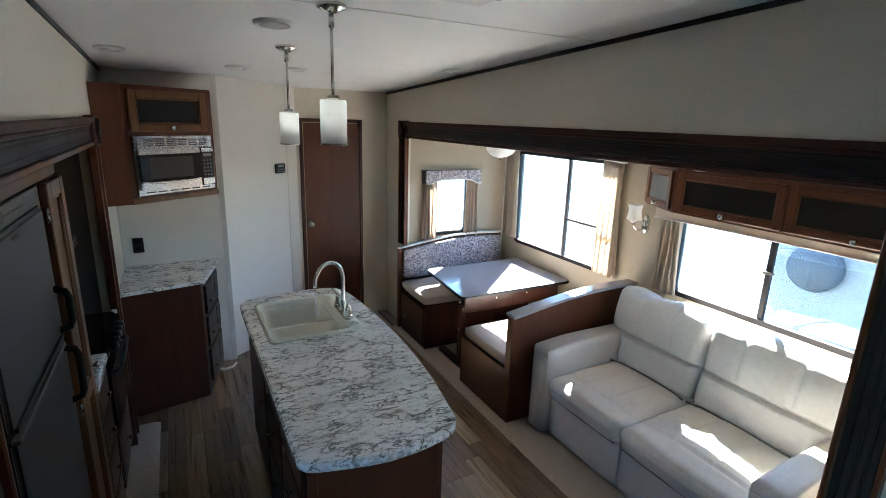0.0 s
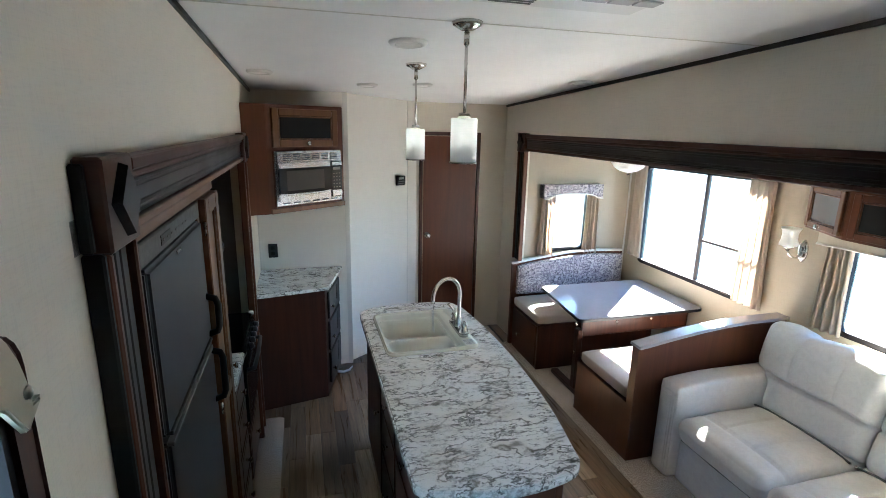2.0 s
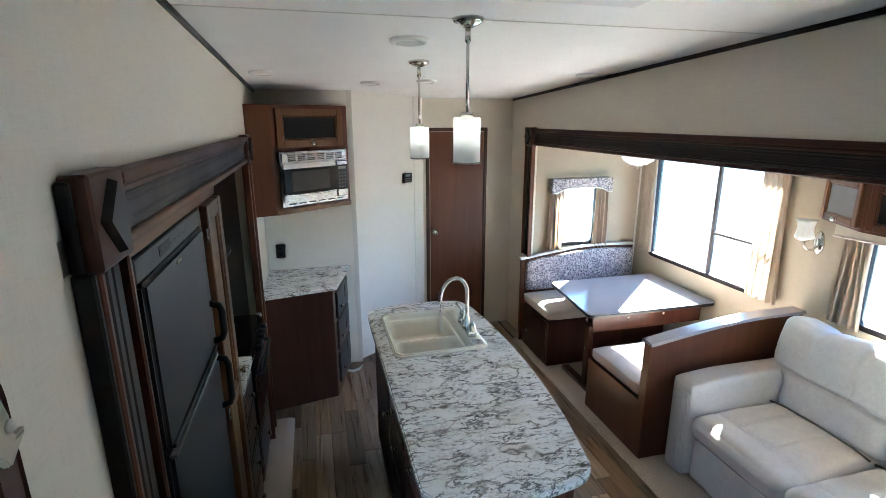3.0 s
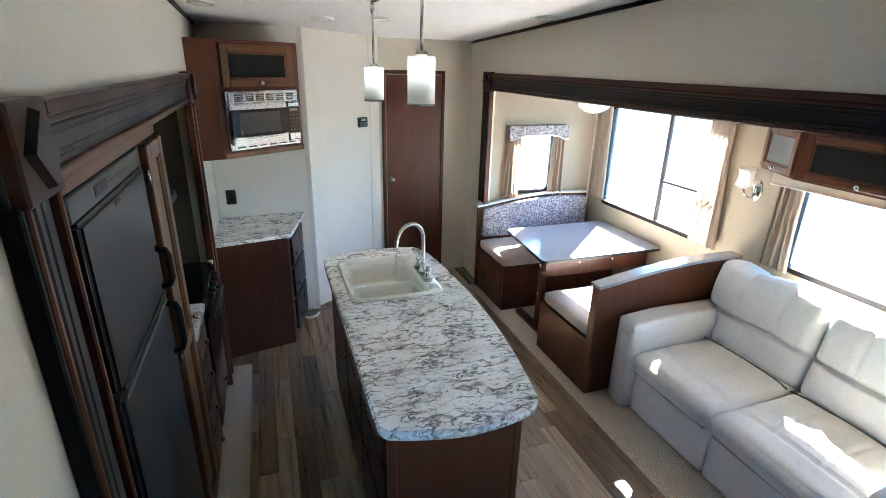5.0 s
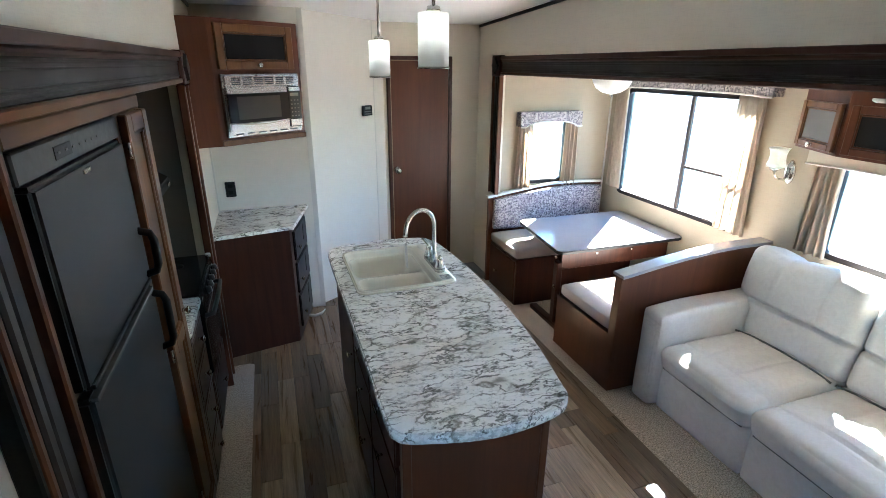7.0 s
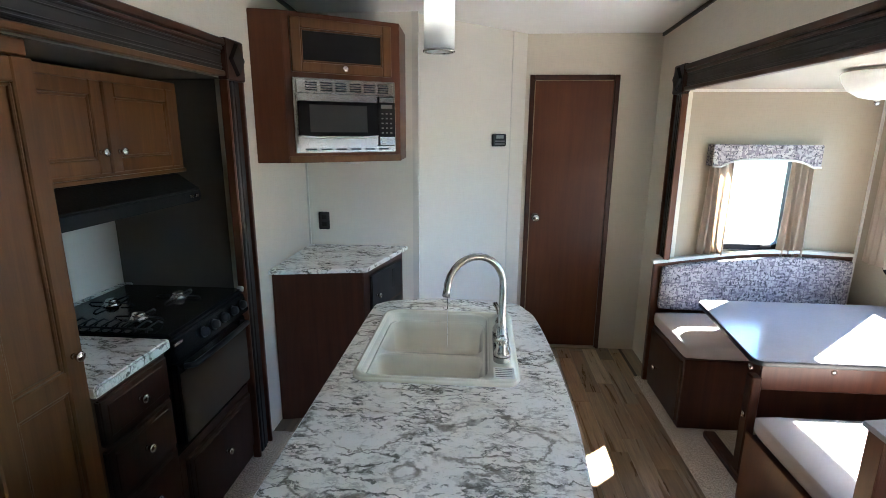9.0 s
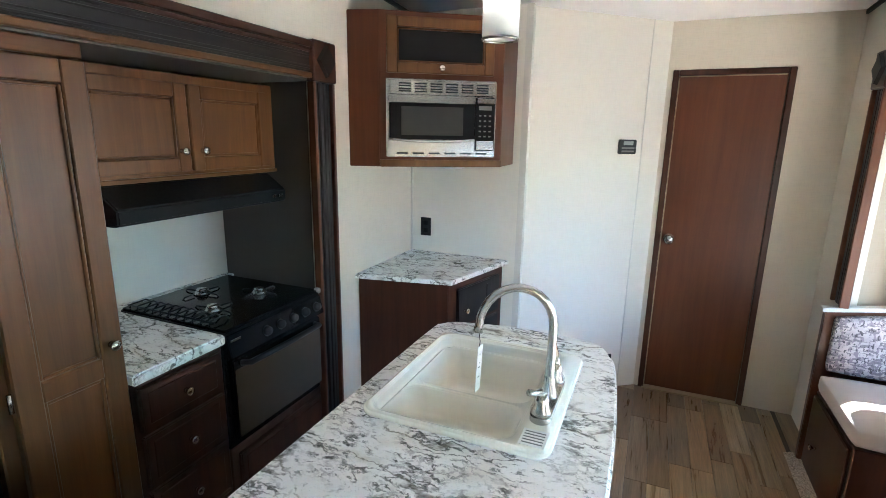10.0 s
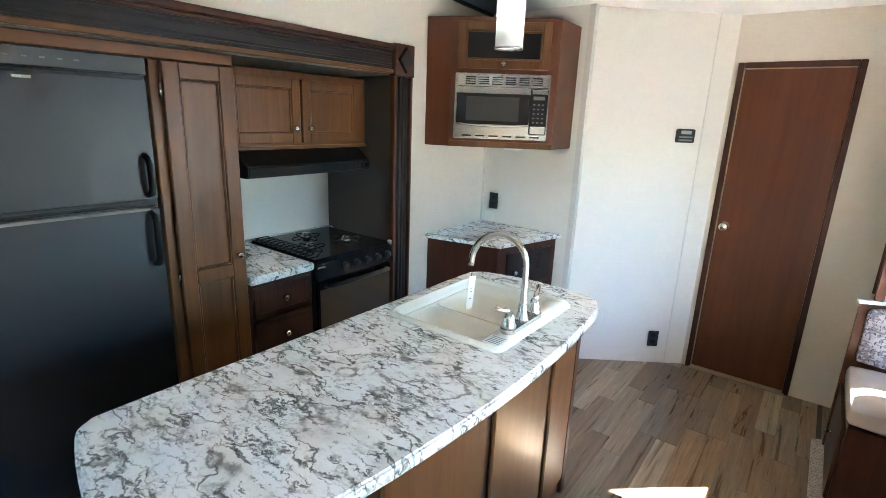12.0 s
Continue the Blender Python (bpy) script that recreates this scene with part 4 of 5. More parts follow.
part("mesh_window", box((mx + 0.07, -0.0565, mz + 0.105), (mx + mwid - 0.175, -0.0545, mz + mht - 0.13), 0.001, None, MM), plain("smoked_mesh", (0.05, 0.048, 0.045), 0.12, 0, 500, 0.2, 0.0), md)
sweep = [(mx + 0.014 + u * (mwid - 0.128), -0.0535, mz + 0.087 - 0.012 * (1 - (2 * u - 1) ** 2)) for u in [k / 12 for k in range(13)]]
part("door_lip", tube([MM @ Vector(p) for p in sweep], 0.006, 8), STEEL, md, "curved steel lip", True)
cp = part("control_panel", box((mx + mwid - 0.110, -0.052, mz + 0.034), (mx + mwid - 0.012, -0.028, mz + mht - 0.08), 0.005, None, MM, 2), ENAMEL, mw)
part("release_button", box((mx + mwid - 0.106, -0.055, mz + 0.038), (mx + mwid - 0.016, -0.050, mz + 0.082), 0.004, None, MM), STEEL, cp)
part("top_cap", box((mx + mwid - 0.106, -0.055, mz + mht - 0.11), (mx + mwid - 0.016, -0.050, mz + mht - 0.084), 0.003, None, MM), STEEL, cp)
part("display", box((mx + mwid - 0.095, -0.0535, mz + mht - 0.14), (mx + mwid - 0.03, -0.0515, mz + mht - 0.12), 0, None, MM), GREYINSET, cp)
for r in range(5):
    for c in range(3):
        part("button", box((mx + mwid - 0.094 + c * 0.025, -0.0535, mz + 0.1 + r * 0.025), (mx + mwid - 0.082 + c * 0.025, -0.0515, mz + 0.107 + r * 0.025), 0.001, None, MM), GREYINSET, cp)
for i in range(6):
    part("lower_slot", box((mx + 0.05 + i * 0.08, -0.0295, mz + 0.014), (mx + 0.105 + i * 0.08, -0.0275, mz + 0.022), 0, None, MM), BLACK, mw)

# ---- island ----
OUT = smooth_loop([(0.25, 3.10), (0.25, 2.55), (0.25, 2.0), (0.25, 1.60), (0.262, 1.528), (0.32, 1.488), (0.56, 1.437), (0.78, 1.462), (0.862, 1.512), (0.885, 1.60), (0.935, 1.90), (0.965, 2.30), (0.962, 2.70), (0.935, 3.05), (0.905, 3.16), (0.84, 3.245), (0.57, 3.272), (0.34, 3.235), (0.268, 3.185)])
SINK = (0.32, 2.492, 0.832, 3.085)
hole = rrect((SINK[0] + SINK[2]) / 2, (SINK[1] + SINK[3]) / 2, SINK[2] - SINK[0] - 0.03, SINK[3] - SINK[1] - 0.03, 0.04)
it = thing("island_worktop", (0.58, 2.35, 0.876), "pale veined laminate island top with bowed edges", "worktop")
part("surface", sheet_with_holes(OUT, [hole], 0.876, 0.912, 0.006), GRANITE, it)
ctr = Vector((0.6, 2.35))
band = []
for zz, grow in ((0.877, 0.0), (0.878, 0.002), (0.902, 0.002), (0.904, 0.0)):
    band.append([(p[0] + grow * (Vector(p) - ctr).normalized().x, p[1] + grow * (Vector(p) - ctr).normalized().y, zz) for p in OUT])
part("edge_band", loft(band, None, False), GRANITE, it, "veined laminate edge", True)
isl = thing("island_cabinet", (0.58, 2.33, 0.0), "red-brown wooden kitchen island with drawers and panels", "cabinet")
part("body", sheet_with_holes([(0.30, 1.575), (0.82, 1.575), (0.865, 1.9), (0.885, 2.35), (0.87, 2.8), (0.85, 3.11), (0.30, 3.11)], [], 0.0, 0.60, 0), CHERRY, isl)
body2 = bmesh.new()
for a, b in (((0.30, 1.575), (0.82, 1.575)), ((0.82, 1.575), (0.865, 1.9)), ((0.865, 1.9), (0.885, 2.35)), ((0.885, 2.35), (0.87, 2.8)), ((0.87, 2.8), (0.85, 3.11)), ((0.85, 3.11), (0.30, 3.11)), ((0.30, 3.11), (0.30, 1.575))):
    L = math.dist(a, b)
    box((0, 0.0, 0.60), (L, 0.012, 0.875), 0, body2, bent(*a, *b))
part("upper_carcass", body2, CHERRY, isl)
for a, b in (((0.866, 1.9), (0.885, 2.35)), ((0.885, 2.37), (0.872, 2.80)), ((0.871, 2.82), (0.852, 3.09)), ((0.822, 1.595), (0.863, 1.88))):
    L = math.dist(a, b)
    part("side_panel", box((0.012, -0.016, 0.09), (L - 0.012, 0, 0.865), 0.005, None, bent(*a, *b)), MAPLE, isl, "smooth brown panel")
part("end_panel", box((0.31, 1.558, 0.0), (0.815, 1.576, 0.874), 0.004), DOORWOOD, isl)
part("corner_post", box((0.80, 1.552, 0.0), (0.832, 1.59, 0.874), 0.004), DOORWOOD, isl)
part("corner_post", box((0.292, 1.552, 0.0), (0.324, 1.59, 0.874), 0.004), DOORWOOD, isl)
part("corner_post", box((0.832, 3.085, 0.0), (0.868, 3.125, 0.874), 0.004), CHERRY, isl)
part("vent_plate", box((0.9, 2.27, 0.82), (0.906, 2.36, 0.845), 0.001), BLACK, isl, "small dark plate")
for y0, y1, zs in ((1.62, 2.05, ((0.67, 0.17), (0.42, 0.23), (0.08, 0.32))), (2.08, 2.46, ((0.67, 0.17), (0.42, 0.23), (0.08, 0.32))), (2.50, 3.07, ((0.08, 0.77),))):
    for z, h in zs:
        W = y1 - y0
        f = part("drawer_front", box((0.28, y0, z), (0.30, y1, z + h), 0.005, None, None, 2), CHERRY, isl)
        yk, zk = ((y0 + y1) / 2, z + h * 0.55) if h < 0.5 else (y0 + 0.06, 0.56)
        part("pull", tube([(0.28, yk, zk), (0.262, yk, zk)], 0.005, 8), CHROME, f, "nickel T pull", True)
        part("pull_bar", tube([(0.258, yk - 0.022, zk), (0.258, yk + 0.022, zk)], 0.006, 8), CHROME, f, "", True)

sk = thing("sink", (0.57, 2.79, 0.9), "bisque double-bowl sink set in the island", "sink")
x0, y0, x1, y1 = SINK
BX, BY, BW_, BH_ = 0.537, 2.787, 0.395, 0.545
bowls = ((BX, 2.902, 0.365, 0.290, 0.175), (BX, 2.632, 0.365, 0.205, 0.14))
deck = sheet_with_holes(rrect((x0 + x1) / 2, (y0 + y1) / 2, x1 - x0, y1 - y0, 0.045, 6), [rrect(BX, BY, BW_, BH_, 0.055, 6)], 0.908, 0.928, 0.007)
part("rim", deck, BISQUE, sk, "", True)
well = [[(x, y, z) for x, y in rrect(BX, BY, BW_ - g, BH_ - g, 0.054, 6)] for z, g in ((0.923, -0.004), (0.915, 0.001), (0.905, 0.004), (0.893, 0.010), (0.888, 0.016), (0.886, 0.024))]
part("recess", loft(well, None, False), BISQUE, sk, "", True)
part("divider", sheet_with_holes(rrect(BX, BY, BW_ - 0.012, BH_ - 0.012, 0.05, 6), [rrect(cx, cy, w, h, 0.05, 6) for cx, cy, w, h, dep in bowls], 0.870, 0.888, 0.006), BISQUE, sk, "low rounded divider", True)
for cx, cy, w, h, dep in bowls:
    loops = []
    for s, z, r in ((1.0, 0.882, 0.05), (0.985, 0.876, 0.05), (0.955, 0.86, 0.05), (0.92, 0.928 - dep + 0.03, 0.05), (0.87, 0.928 - dep + 0.006, 0.045), (0.78, 0.928 - dep, 0.04)):
        loops.append([(x, y, z) for x, y in rrect(cx, cy, w * s, h - w * (1 - s), r * 0.98, 6)])
    part("bowl", loft(loops), BISQUE, sk, "", True)
    part("drain", lathe([(0.0, 0.002), (0.02, 0.003), (0.036, 0.005), (0.04, 0.001), (0.04, 0)], 20, None, Matrix.Translation((cx, cy, 0.9285 - dep))), STEEL, sk, "steel drain", True)

FY = 2.735
fa = thing("faucet", (0.78, FY, 0.928), "brushed nickel gooseneck faucet with two lever handles", "faucet")
part("base_plate", prism(rrect(0.78, FY, 0.055, 0.25, 0.0265, 6), 0.928, 0.946, 0.004), STEEL, fa)
arc = [(0.78, FY, 0.94), (0.78, FY, 1.0), (0.78, FY, 1.08), (0.78, FY, 1.15)]
R = 0.098
for k in range(1, 14):
    a = math.pi * (k / 13)
    arc.append((0.78 - (R - R * math.cos(a)) * 0.918, FY - (R - R * math.cos(a)) * 0.41, 1.15 + 0.105 * math.sin(a)))
arc.append((0.598, FY - 0.082, 1.132))
part("spout", tube(arc, [0.017, 0.0135, 0.0115, 0.0115] + [0.0115] * 13 + [0.013], 14), STEEL, fa, "", True)
part("spout_base", lathe([(0.024, 0), (0.024, 0.012), (0.018, 0.03), (0.015, 0.06), (0.013, 0.065)], 18, None, Matrix.Translation((0.78, FY, 0.944))), STEEL, fa, "", True)
for y, sgn in ((FY - 0.095, -1), (FY + 0.095, 1)):
    h = part("valve", lathe([(0.026, 0), (0.027, 0.014), (0.019, 0.03), (0.02, 0.04), (0.014, 0.055), (0, 0.06)], 18, None, Matrix.Translation((0.78, y, 0.944))), CHROME, fa, "", True)
    part("lever", tube([(0.78, y, 0.996), (0.777, y + sgn * 0.015, 1.012), (0.77, y + sgn * 0.04, 1.02), (0.76, y + sgn * 0.062, 1.03)], [0.012, 0.010, 0.008, 0.009], 10), CHROME, h, "", True)
tg = thing("paper_tag", (0.62, 2.66, 1.0), "white paper tag hanging from the faucet by a wire", "tag")
tag = prism(rrect(0, -0.008, 0.046, 0.125, 0.005, 2), -0.0006, 0.0006)
TM = Matrix.Translation((0.603, 2.656, 1.035)) @ Matrix.Rotation(radians(92), 4, "Z") @ Matrix.Rotation(radians(8), 4, "Y") @ Matrix.Rotation(radians(90), 4, "X")
bmesh.ops.transform(tag, matrix=TM, verts=tag.verts[:])
part("tag_card", tag, PAPER, tg)
for dz, w in ((0.032, 0.004), (0.008, 0.006), (-0.004, 0.010), (-0.03, 0.012)):
    mk = box((-w / 2, dz - 0.002, 0.0006), (w / 2, dz, 0.0012), 0, None, TM)
    part("print_line", mk, BLACK, tg)
part("wire", tube([(0.602, 2.656, 1.083), (0.604, 2.656, 1.105), (0.60, 2.655, 1.135)], 0.0012, 6), BLACK, tg, "", True)

sl = thing("paper_label", (0.785, 2.545, 0.929), "white paper label stuck on the sink's rim", "label")
part("label_sheet", box((0.752, 2.515, 0.9285), (0.815, 2.585, 0.9295), 0), PAPER, sl)
for k in range(5):
    part("print_line", box((0.758, 2.524 + k * 0.012, 0.9296), (0.809, 2.528 + k * 0.012, 0.9299), 0), GREYINSET, sl)

# ---- rear door ----
dt = thing("door_1", ((DX0 + DX1) / 2, YB, 0.0), "closed red-brown flush wooden door", "door", "", "structure")
part("door_leaf", box((DX0 + 0.022, YB - 0.004, 0.02), (DX1 - 0.022, YB + 0.03, DZ - 0.022), 0.003), DOORWOOD, dt)
for lo, hi in (((DX0 - 0.012, YB - 0.016, 0), (DX0 + 0.021, YB + 0.04, DZ + 0.012)), ((DX1 - 0.021, YB - 0.016, 0), (DX1 + 0.012, YB + 0.04, DZ + 0.012)), ((DX0 + 0.022, YB - 0.015, DZ - 0.021), (DX1 - 0.022, YB + 0.04, DZ + 0.012))):
    part("door_frame", box(lo, hi, 0.004), CHERRY, dt)
part("edge_strip", box((DX0 + 0.0215, YB - 0.010, 0.02), (DX0 + 0.028, YB - 0.0045, DZ - 0.03), 0.001), SEAL, dt, "tan seal strip")
part("edge_strip", box((DX0 + 0.03, YB - 0.010, DZ - 0.0285), (DX1 - 0.03, YB - 0.0045, DZ - 0.0225), 0.001), SEAL, dt, "tan seal strip")
kn = Matrix.Translation((DX0 + 0.07, YB - 0.004, 1.03)) @ Matrix.Rotation(radians(90), 4, "X")
part("door_knob", lathe([(0, 0), (0.032, 0), (0.032, 0.004), (0.014, 0.01), (0.012, 0.03), (0.024, 0.04), (0.028, 0.052), (0.022, 0.062), (0, 0.065)], 24, None, kn), CHROME, dt, "round brass-nickel knob", True)
slab("threshold", [((DX0 + 0.01, YB - 0.03, -0.002), (DX1 - 0.01, YB + 0.03, 0.010))], SEAL, "tan strip at the foot of the door", "trim")

# unseen box added behind the door to block light at its gaps
slab("wall_beyond_door", [((0.9, YB + 0.6, 0), (1.95, YB + 0.65, 2.5)), ((0.85, YB + T, 0), (0.9, YB + 0.6, 2.5)), ((1.95, YB + T, 0), (2.0, YB + 0.6, 2.5)), ((0.85, YB + T, 2.2), (2.0, YB + 0.65, 2.25)), ((0.85, YB + T, -0.05), (2.0, YB + 0.65, -0.006))], WALL, "unseen plain walls added behind the door to stop light leaks")

# ---- small wall fittings ----
AM = bent(0.27, YC + 0.03, 0.99, YB)
th = thing("thermostat", AM @ Vector((0.655, 0, 1.585)), "black wall thermostat with a grey display", "thermostat")
part("case", box((0.60, -0.022, 1.545), (0.715, 0, 1.63), 0.005, None, AM, 2), BLACK, th)
part("display", box((0.625, -0.0235, 1.598), (0.69, -0.0215, 1.62), 0.001, None, AM), DISPLAY, th)
for k in range(2):
    part("key_row", box((0.615, -0.0235, 1.556 + k * 0.019), (0.70, -0.0215, 1.566 + k * 0.019), 0.001, None, AM), GREYINSET, th)


def outlet(m, label):
    t = thing("wall_outlet", m.translation, label, "outlet", "black wall outlets")
    part("plate", box((-0.036, -0.007, -0.058), (0.036, 0, 0.058), 0.003, None, m, 2), BLACK, t)
    for z in (-0.024, 0.024):
        part("socket", box((-0.017, -0.010, z - 0.015), (0.017, -0.006, z + 0.015), 0.003, None, m), IRON, t)
    return t


outlet(Matrix.Translation((-0.325, YC, 1.07)), "black outlet above the corner worktop")
outlet(AM @ Matrix.Translation((0.66, 0, 0.185)), "black outlet low on the angled panel")

# ---- pendants and ceiling fittings ----
pe = thing("pendant_lamp", (0.54, 2.0, ceil_z(2.0)), "pendant lamp with a frosted glass cylinder on a nickel rod", "pendant lamp", "pendants over the island")
P0 = Matrix.Translation((0.54, 2.0, ceil_z(2.0)))
part("canopy", lathe([(0, -0.03), (0.02, -0.028), (0.052, -0.012), (0.058, 0.003), (0, 0.004)], 24, None, P0), CHROME, pe, "", True)
part("rod", tube([P0 @ Vector((0, 0, -0.02)), P0 @ Vector((0, 0, -0.33))], 0.006, 10), STEEL, pe, "", True)
part("rod_joint", lathe([(0.006, -0.03), (0.011, -0.034), (0.011, -0.075), (0.006, -0.08)], 12, None, P0), CHROME, pe, "", True)
part("cap", lathe([(0, -0.318), (0.02, -0.318), (0.024, -0.336), (0, -0.337)], 18, None, P0), CHROME, pe, "", True)
part("shade", lathe([(0.0, -0.337), (0.048, -0.337), (0.051, -0.341), (0.051, -0.503), (0.047, -0.503), (0.047, -0.345), (0, -0.343)], 28, None, P0), FROST, pe, "frosted white glass cylinder", True)
part("bulb", lathe([(0, -0.343), (0.012, -0.345), (0.012, -0.375), (0.021, -0.40), (0.024, -0.42), (0.018, -0.44), (0, -0.446)], 16, None, P0), BULB, pe, "small unseen bulb, added to make the shade glow", True)
part("shade_ring", lathe([(0.051, -0.500), (0.0535, -0.502), (0.0535, -0.507), (0.0465, -0.507), (0.0465, -0.502)], 28, None, P0), STEEL, pe, "thin nickel rim", True)
copy_thing(pe, Matrix.Translation((0.55, 2.9, ceil_z(2.9) + 0.0)))


def disc_fitting(name, x, y, r, label, category, grille=False):
    z = ceil_z(y)
    mt = Matrix.Translation((x, y, z)) @ Matrix.Rotation(-0.0535, 4, "X")
    t = thing(name, (x, y, z), label, category)
    part("rim", lathe([(r, 0.002), (r, -0.006), (r * 0.9, -0.014), (r * 0.72, -0.016), (r * 0.7, -0.008), (0, -0.006)], 32, None, mt), WHITEPLASTIC, t, "", True)
    if grille:
        for k in range(-5, 6):
            yy = k * r * 0.115
            xx = math.sqrt(max(0, (r * 0.66) ** 2 - yy ** 2))
            part("louvre", box((-xx, yy - r * 0.03, -0.016), (xx, yy + r * 0.03, -0.007), 0.001, None, mt), WHITEPLASTIC, t)
    else:
        part("lens", lathe([(r * 0.69, -0.008), (r * 0.5, -0.014), (0, -0.017)], 28, None, mt), FROST, t, "frosted lens", True)
    return t


disc_fitting("ceiling_vent", 0.40, 2.38, 0.085, "round white ceiling vent with louvres", "vent", True)
disc_fitting("ceiling_light", -0.28, 3.40, 0.075, "round white flush ceiling light", "ceiling light")
disc_fitting("ceiling_light", 0.40, 3.79, 0.075, "round white flush ceiling light", "ceiling light")
disc_fitting("ceiling_light", 0.765, 3.66, 0.07, "round white flush ceiling light", "ceiling light")
disc_fitting("ceiling_light", 1.74, 3.23, 0.075, "round white flush ceiling light near the wall", "ceiling light")
ac = thing("air_conditioner", (0.7, 1.5, ceil_z(1.5)), "white ceiling air conditioner grille with slotted vents", "air conditioner")
QM = Matrix.Translation((0.72, 1.47, ceil_z(1.47))) @ Matrix.Rotation(-0.0535, 4, "X")
part("cover", box((-0.28, -0.24, -0.022), (0.28, 0.22, 0.004), 0.012, None, QM, 3), WHITEPLASTIC, ac)
part("return_grille", box((-0.245, -0.05, -0.027), (-0.09, 0.19, -0.021), 0.003, None, QM), WHITEPLASTIC, ac)
for k in range(11):
    part("grille_slot", box((-0.235, -0.038 + k * 0.02, -0.0285), (-0.10, -0.028 + k * 0.02, -0.0265), 0, None, QM), GREYINSET, ac)
for k in range(3):
    part("outlet_slat", box((0.03 + k * 0.085, 0.05, -0.0275), (0.108 + k * 0.085, 0.10, -0.0215), 0.002, None, QM), VENTGREY, ac)

# ---- dinette ----
def bench(name, x0, x1, seat_y0, seat_y1, back_y0, back_y1, label, back_is_far, seat_z):
    t = thing(name, ((x0 + x1) / 2, (seat_y0 + seat_y1) / 2, 0.016), label, "bench", "dinette benches")
    part("base", box((x0 + (0.02 if back_is_far else 0.006), seat_y0 + 0.012, 0.016), (x1, seat_y1 - 0.012, seat_z - 0.093), 0.004), CHERRY, t)
    if back_is_far:
        part("front_panel", box((x0 + 0.005, seat_y0 + 0.03, 0.05), (x0 + 0.021, seat_y1 - 0.03, seat_z - 0.11), 0.004), CHERRY, t)
    cush = rbox((x0 + 0.012, seat_y0 + 0.004, seat_z - 0.091), (x1 - 0.01, seat_y1 - 0.004, seat_z), 0.028, 10, (0, 0, 0.012))
    part("seat_cushion", cush, SEATCLOTH, t, "taupe cloth cushion", True)
    # the back: an upright board whose top edge arches up towards the wall
    n, pts = 18, []
    for i in range(n + 1):
        u = i / n
        pts.append((x0 + u * (x1 - x0), (0.83 if back_is_far else 0.80) + 0.095 * math.sin(min(1, u * 1.25) * math.pi / 2) - (0.055 * max(0, u - 0.55) ** 1.3 if back_is_far else 0.0)))
    outline = [(x0, 0.016)] + pts + [(x1, 0.016)]
    M = Matrix(((1, 0, 0, 0), (0, 0, 1, 0), (0, 1, 0, 0), (0, 0, 0, 1)))
    part("back_board", prism(outline, back_y0, back_y1, 0.003, None, M), DOORWOOD, t)
    cap = bmesh.new()
    cw = 0.010 if back_is_far else 0.020
    loops = []
    for x, z in pts:
        xx = x - 0.012 if x == x0 else x
        loops.append([(xx, back_y0 - cw, z), (xx, back_y0 - cw + 0.004, z + 0.018), (xx, back_y1 + cw - 0.004, z + 0.018), (xx, back_y1 + cw, z)])
    loft(loops, cap, True, True)
    part("top_cap", cap, TRIMWHITE if back_is_far else TABLETOP, t, "pale rounded cap")
    f0, f1 = (back_y0 - 0.055, back_y0 - 0.001) if back_is_far else (back_y1 + 0.001, back_y1 + 0.055)
    pad = rbox((x0 + 0.035, f0, seat_z + 0.012), (x1 - 0.02, f1, 0.86), 0.022, 10, (0, 0.012, 0))
    for v in pad.verts:
        u = (v.co.x - x0) / (x1 - x0)
        if v.co.z > 0.6:
            top = 0.83 + 0.09 * math.sin(min(1, max(0, u) * 1.25) * math.pi / 2) - 0.055 * max(0, u - 0.55) ** 1.3
            v.co.z = 0.6 + (v.co.z - 0.6) * (top - 0.012 - 0.6) / 0.26 if back_is_far else 0.6 + (v.co.z - 0.6) * (top - 0.045 - 0.6) / 0.26
    part("back_cushion", pad, PRINT, t, "grey and violet printed cloth back", True)
    kx = Matrix.Translation((x0 + 0.005, (seat_y0 + seat_y1) / 2 + 0.09, 0.21)) @ Matrix.Rotation(radians(-90), 4, "Z")
    if back_is_far:
        knob(t, kx)
    else:
        side = [(back_y0, 0.016), (seat_y1 - 0.006, 0.016), (seat_y1 - 0.006, seat_z - 0.085), (back_y1 + 0.004, seat_z - 0.085), (back_y1 + 0.004, 0.80), (back_y0, 0.80)]
        part("side_panel", prism(side, x0 - 0.007, x0 + 0.004, 0.002, None, ALONG_Y), DOORWOOD, t, "flush red-brown side panel")
    return t


bench("dinette_bench", 1.815, 3.0, 3.75, 4.30, 4.325, 4.36, "red-brown bench with a taupe seat and printed cloth back", True, 0.525)
bench("dinette_bench", 1.86, 2.98, 2.575, 3.15, 2.49, 2.55, "red-brown bench seen from behind its curved wooden back", False, 0.488)

ta = thing("dinette_table", (2.47, 3.65, 0.016), "grey-brown laminate dinette table on folding legs", "table")


def table_outline(grow):
    """A rounded rectangle whose aisle edge draws in towards the far bench."""
    return [(x + 0.085 * (y - 3.242) / 0.82 * (3.042 - x) / 1.14, y) for x, y in rrect(2.472, 3.652, 1.14 + grow, 0.82 + grow, 0.05 + grow / 2, 6)]


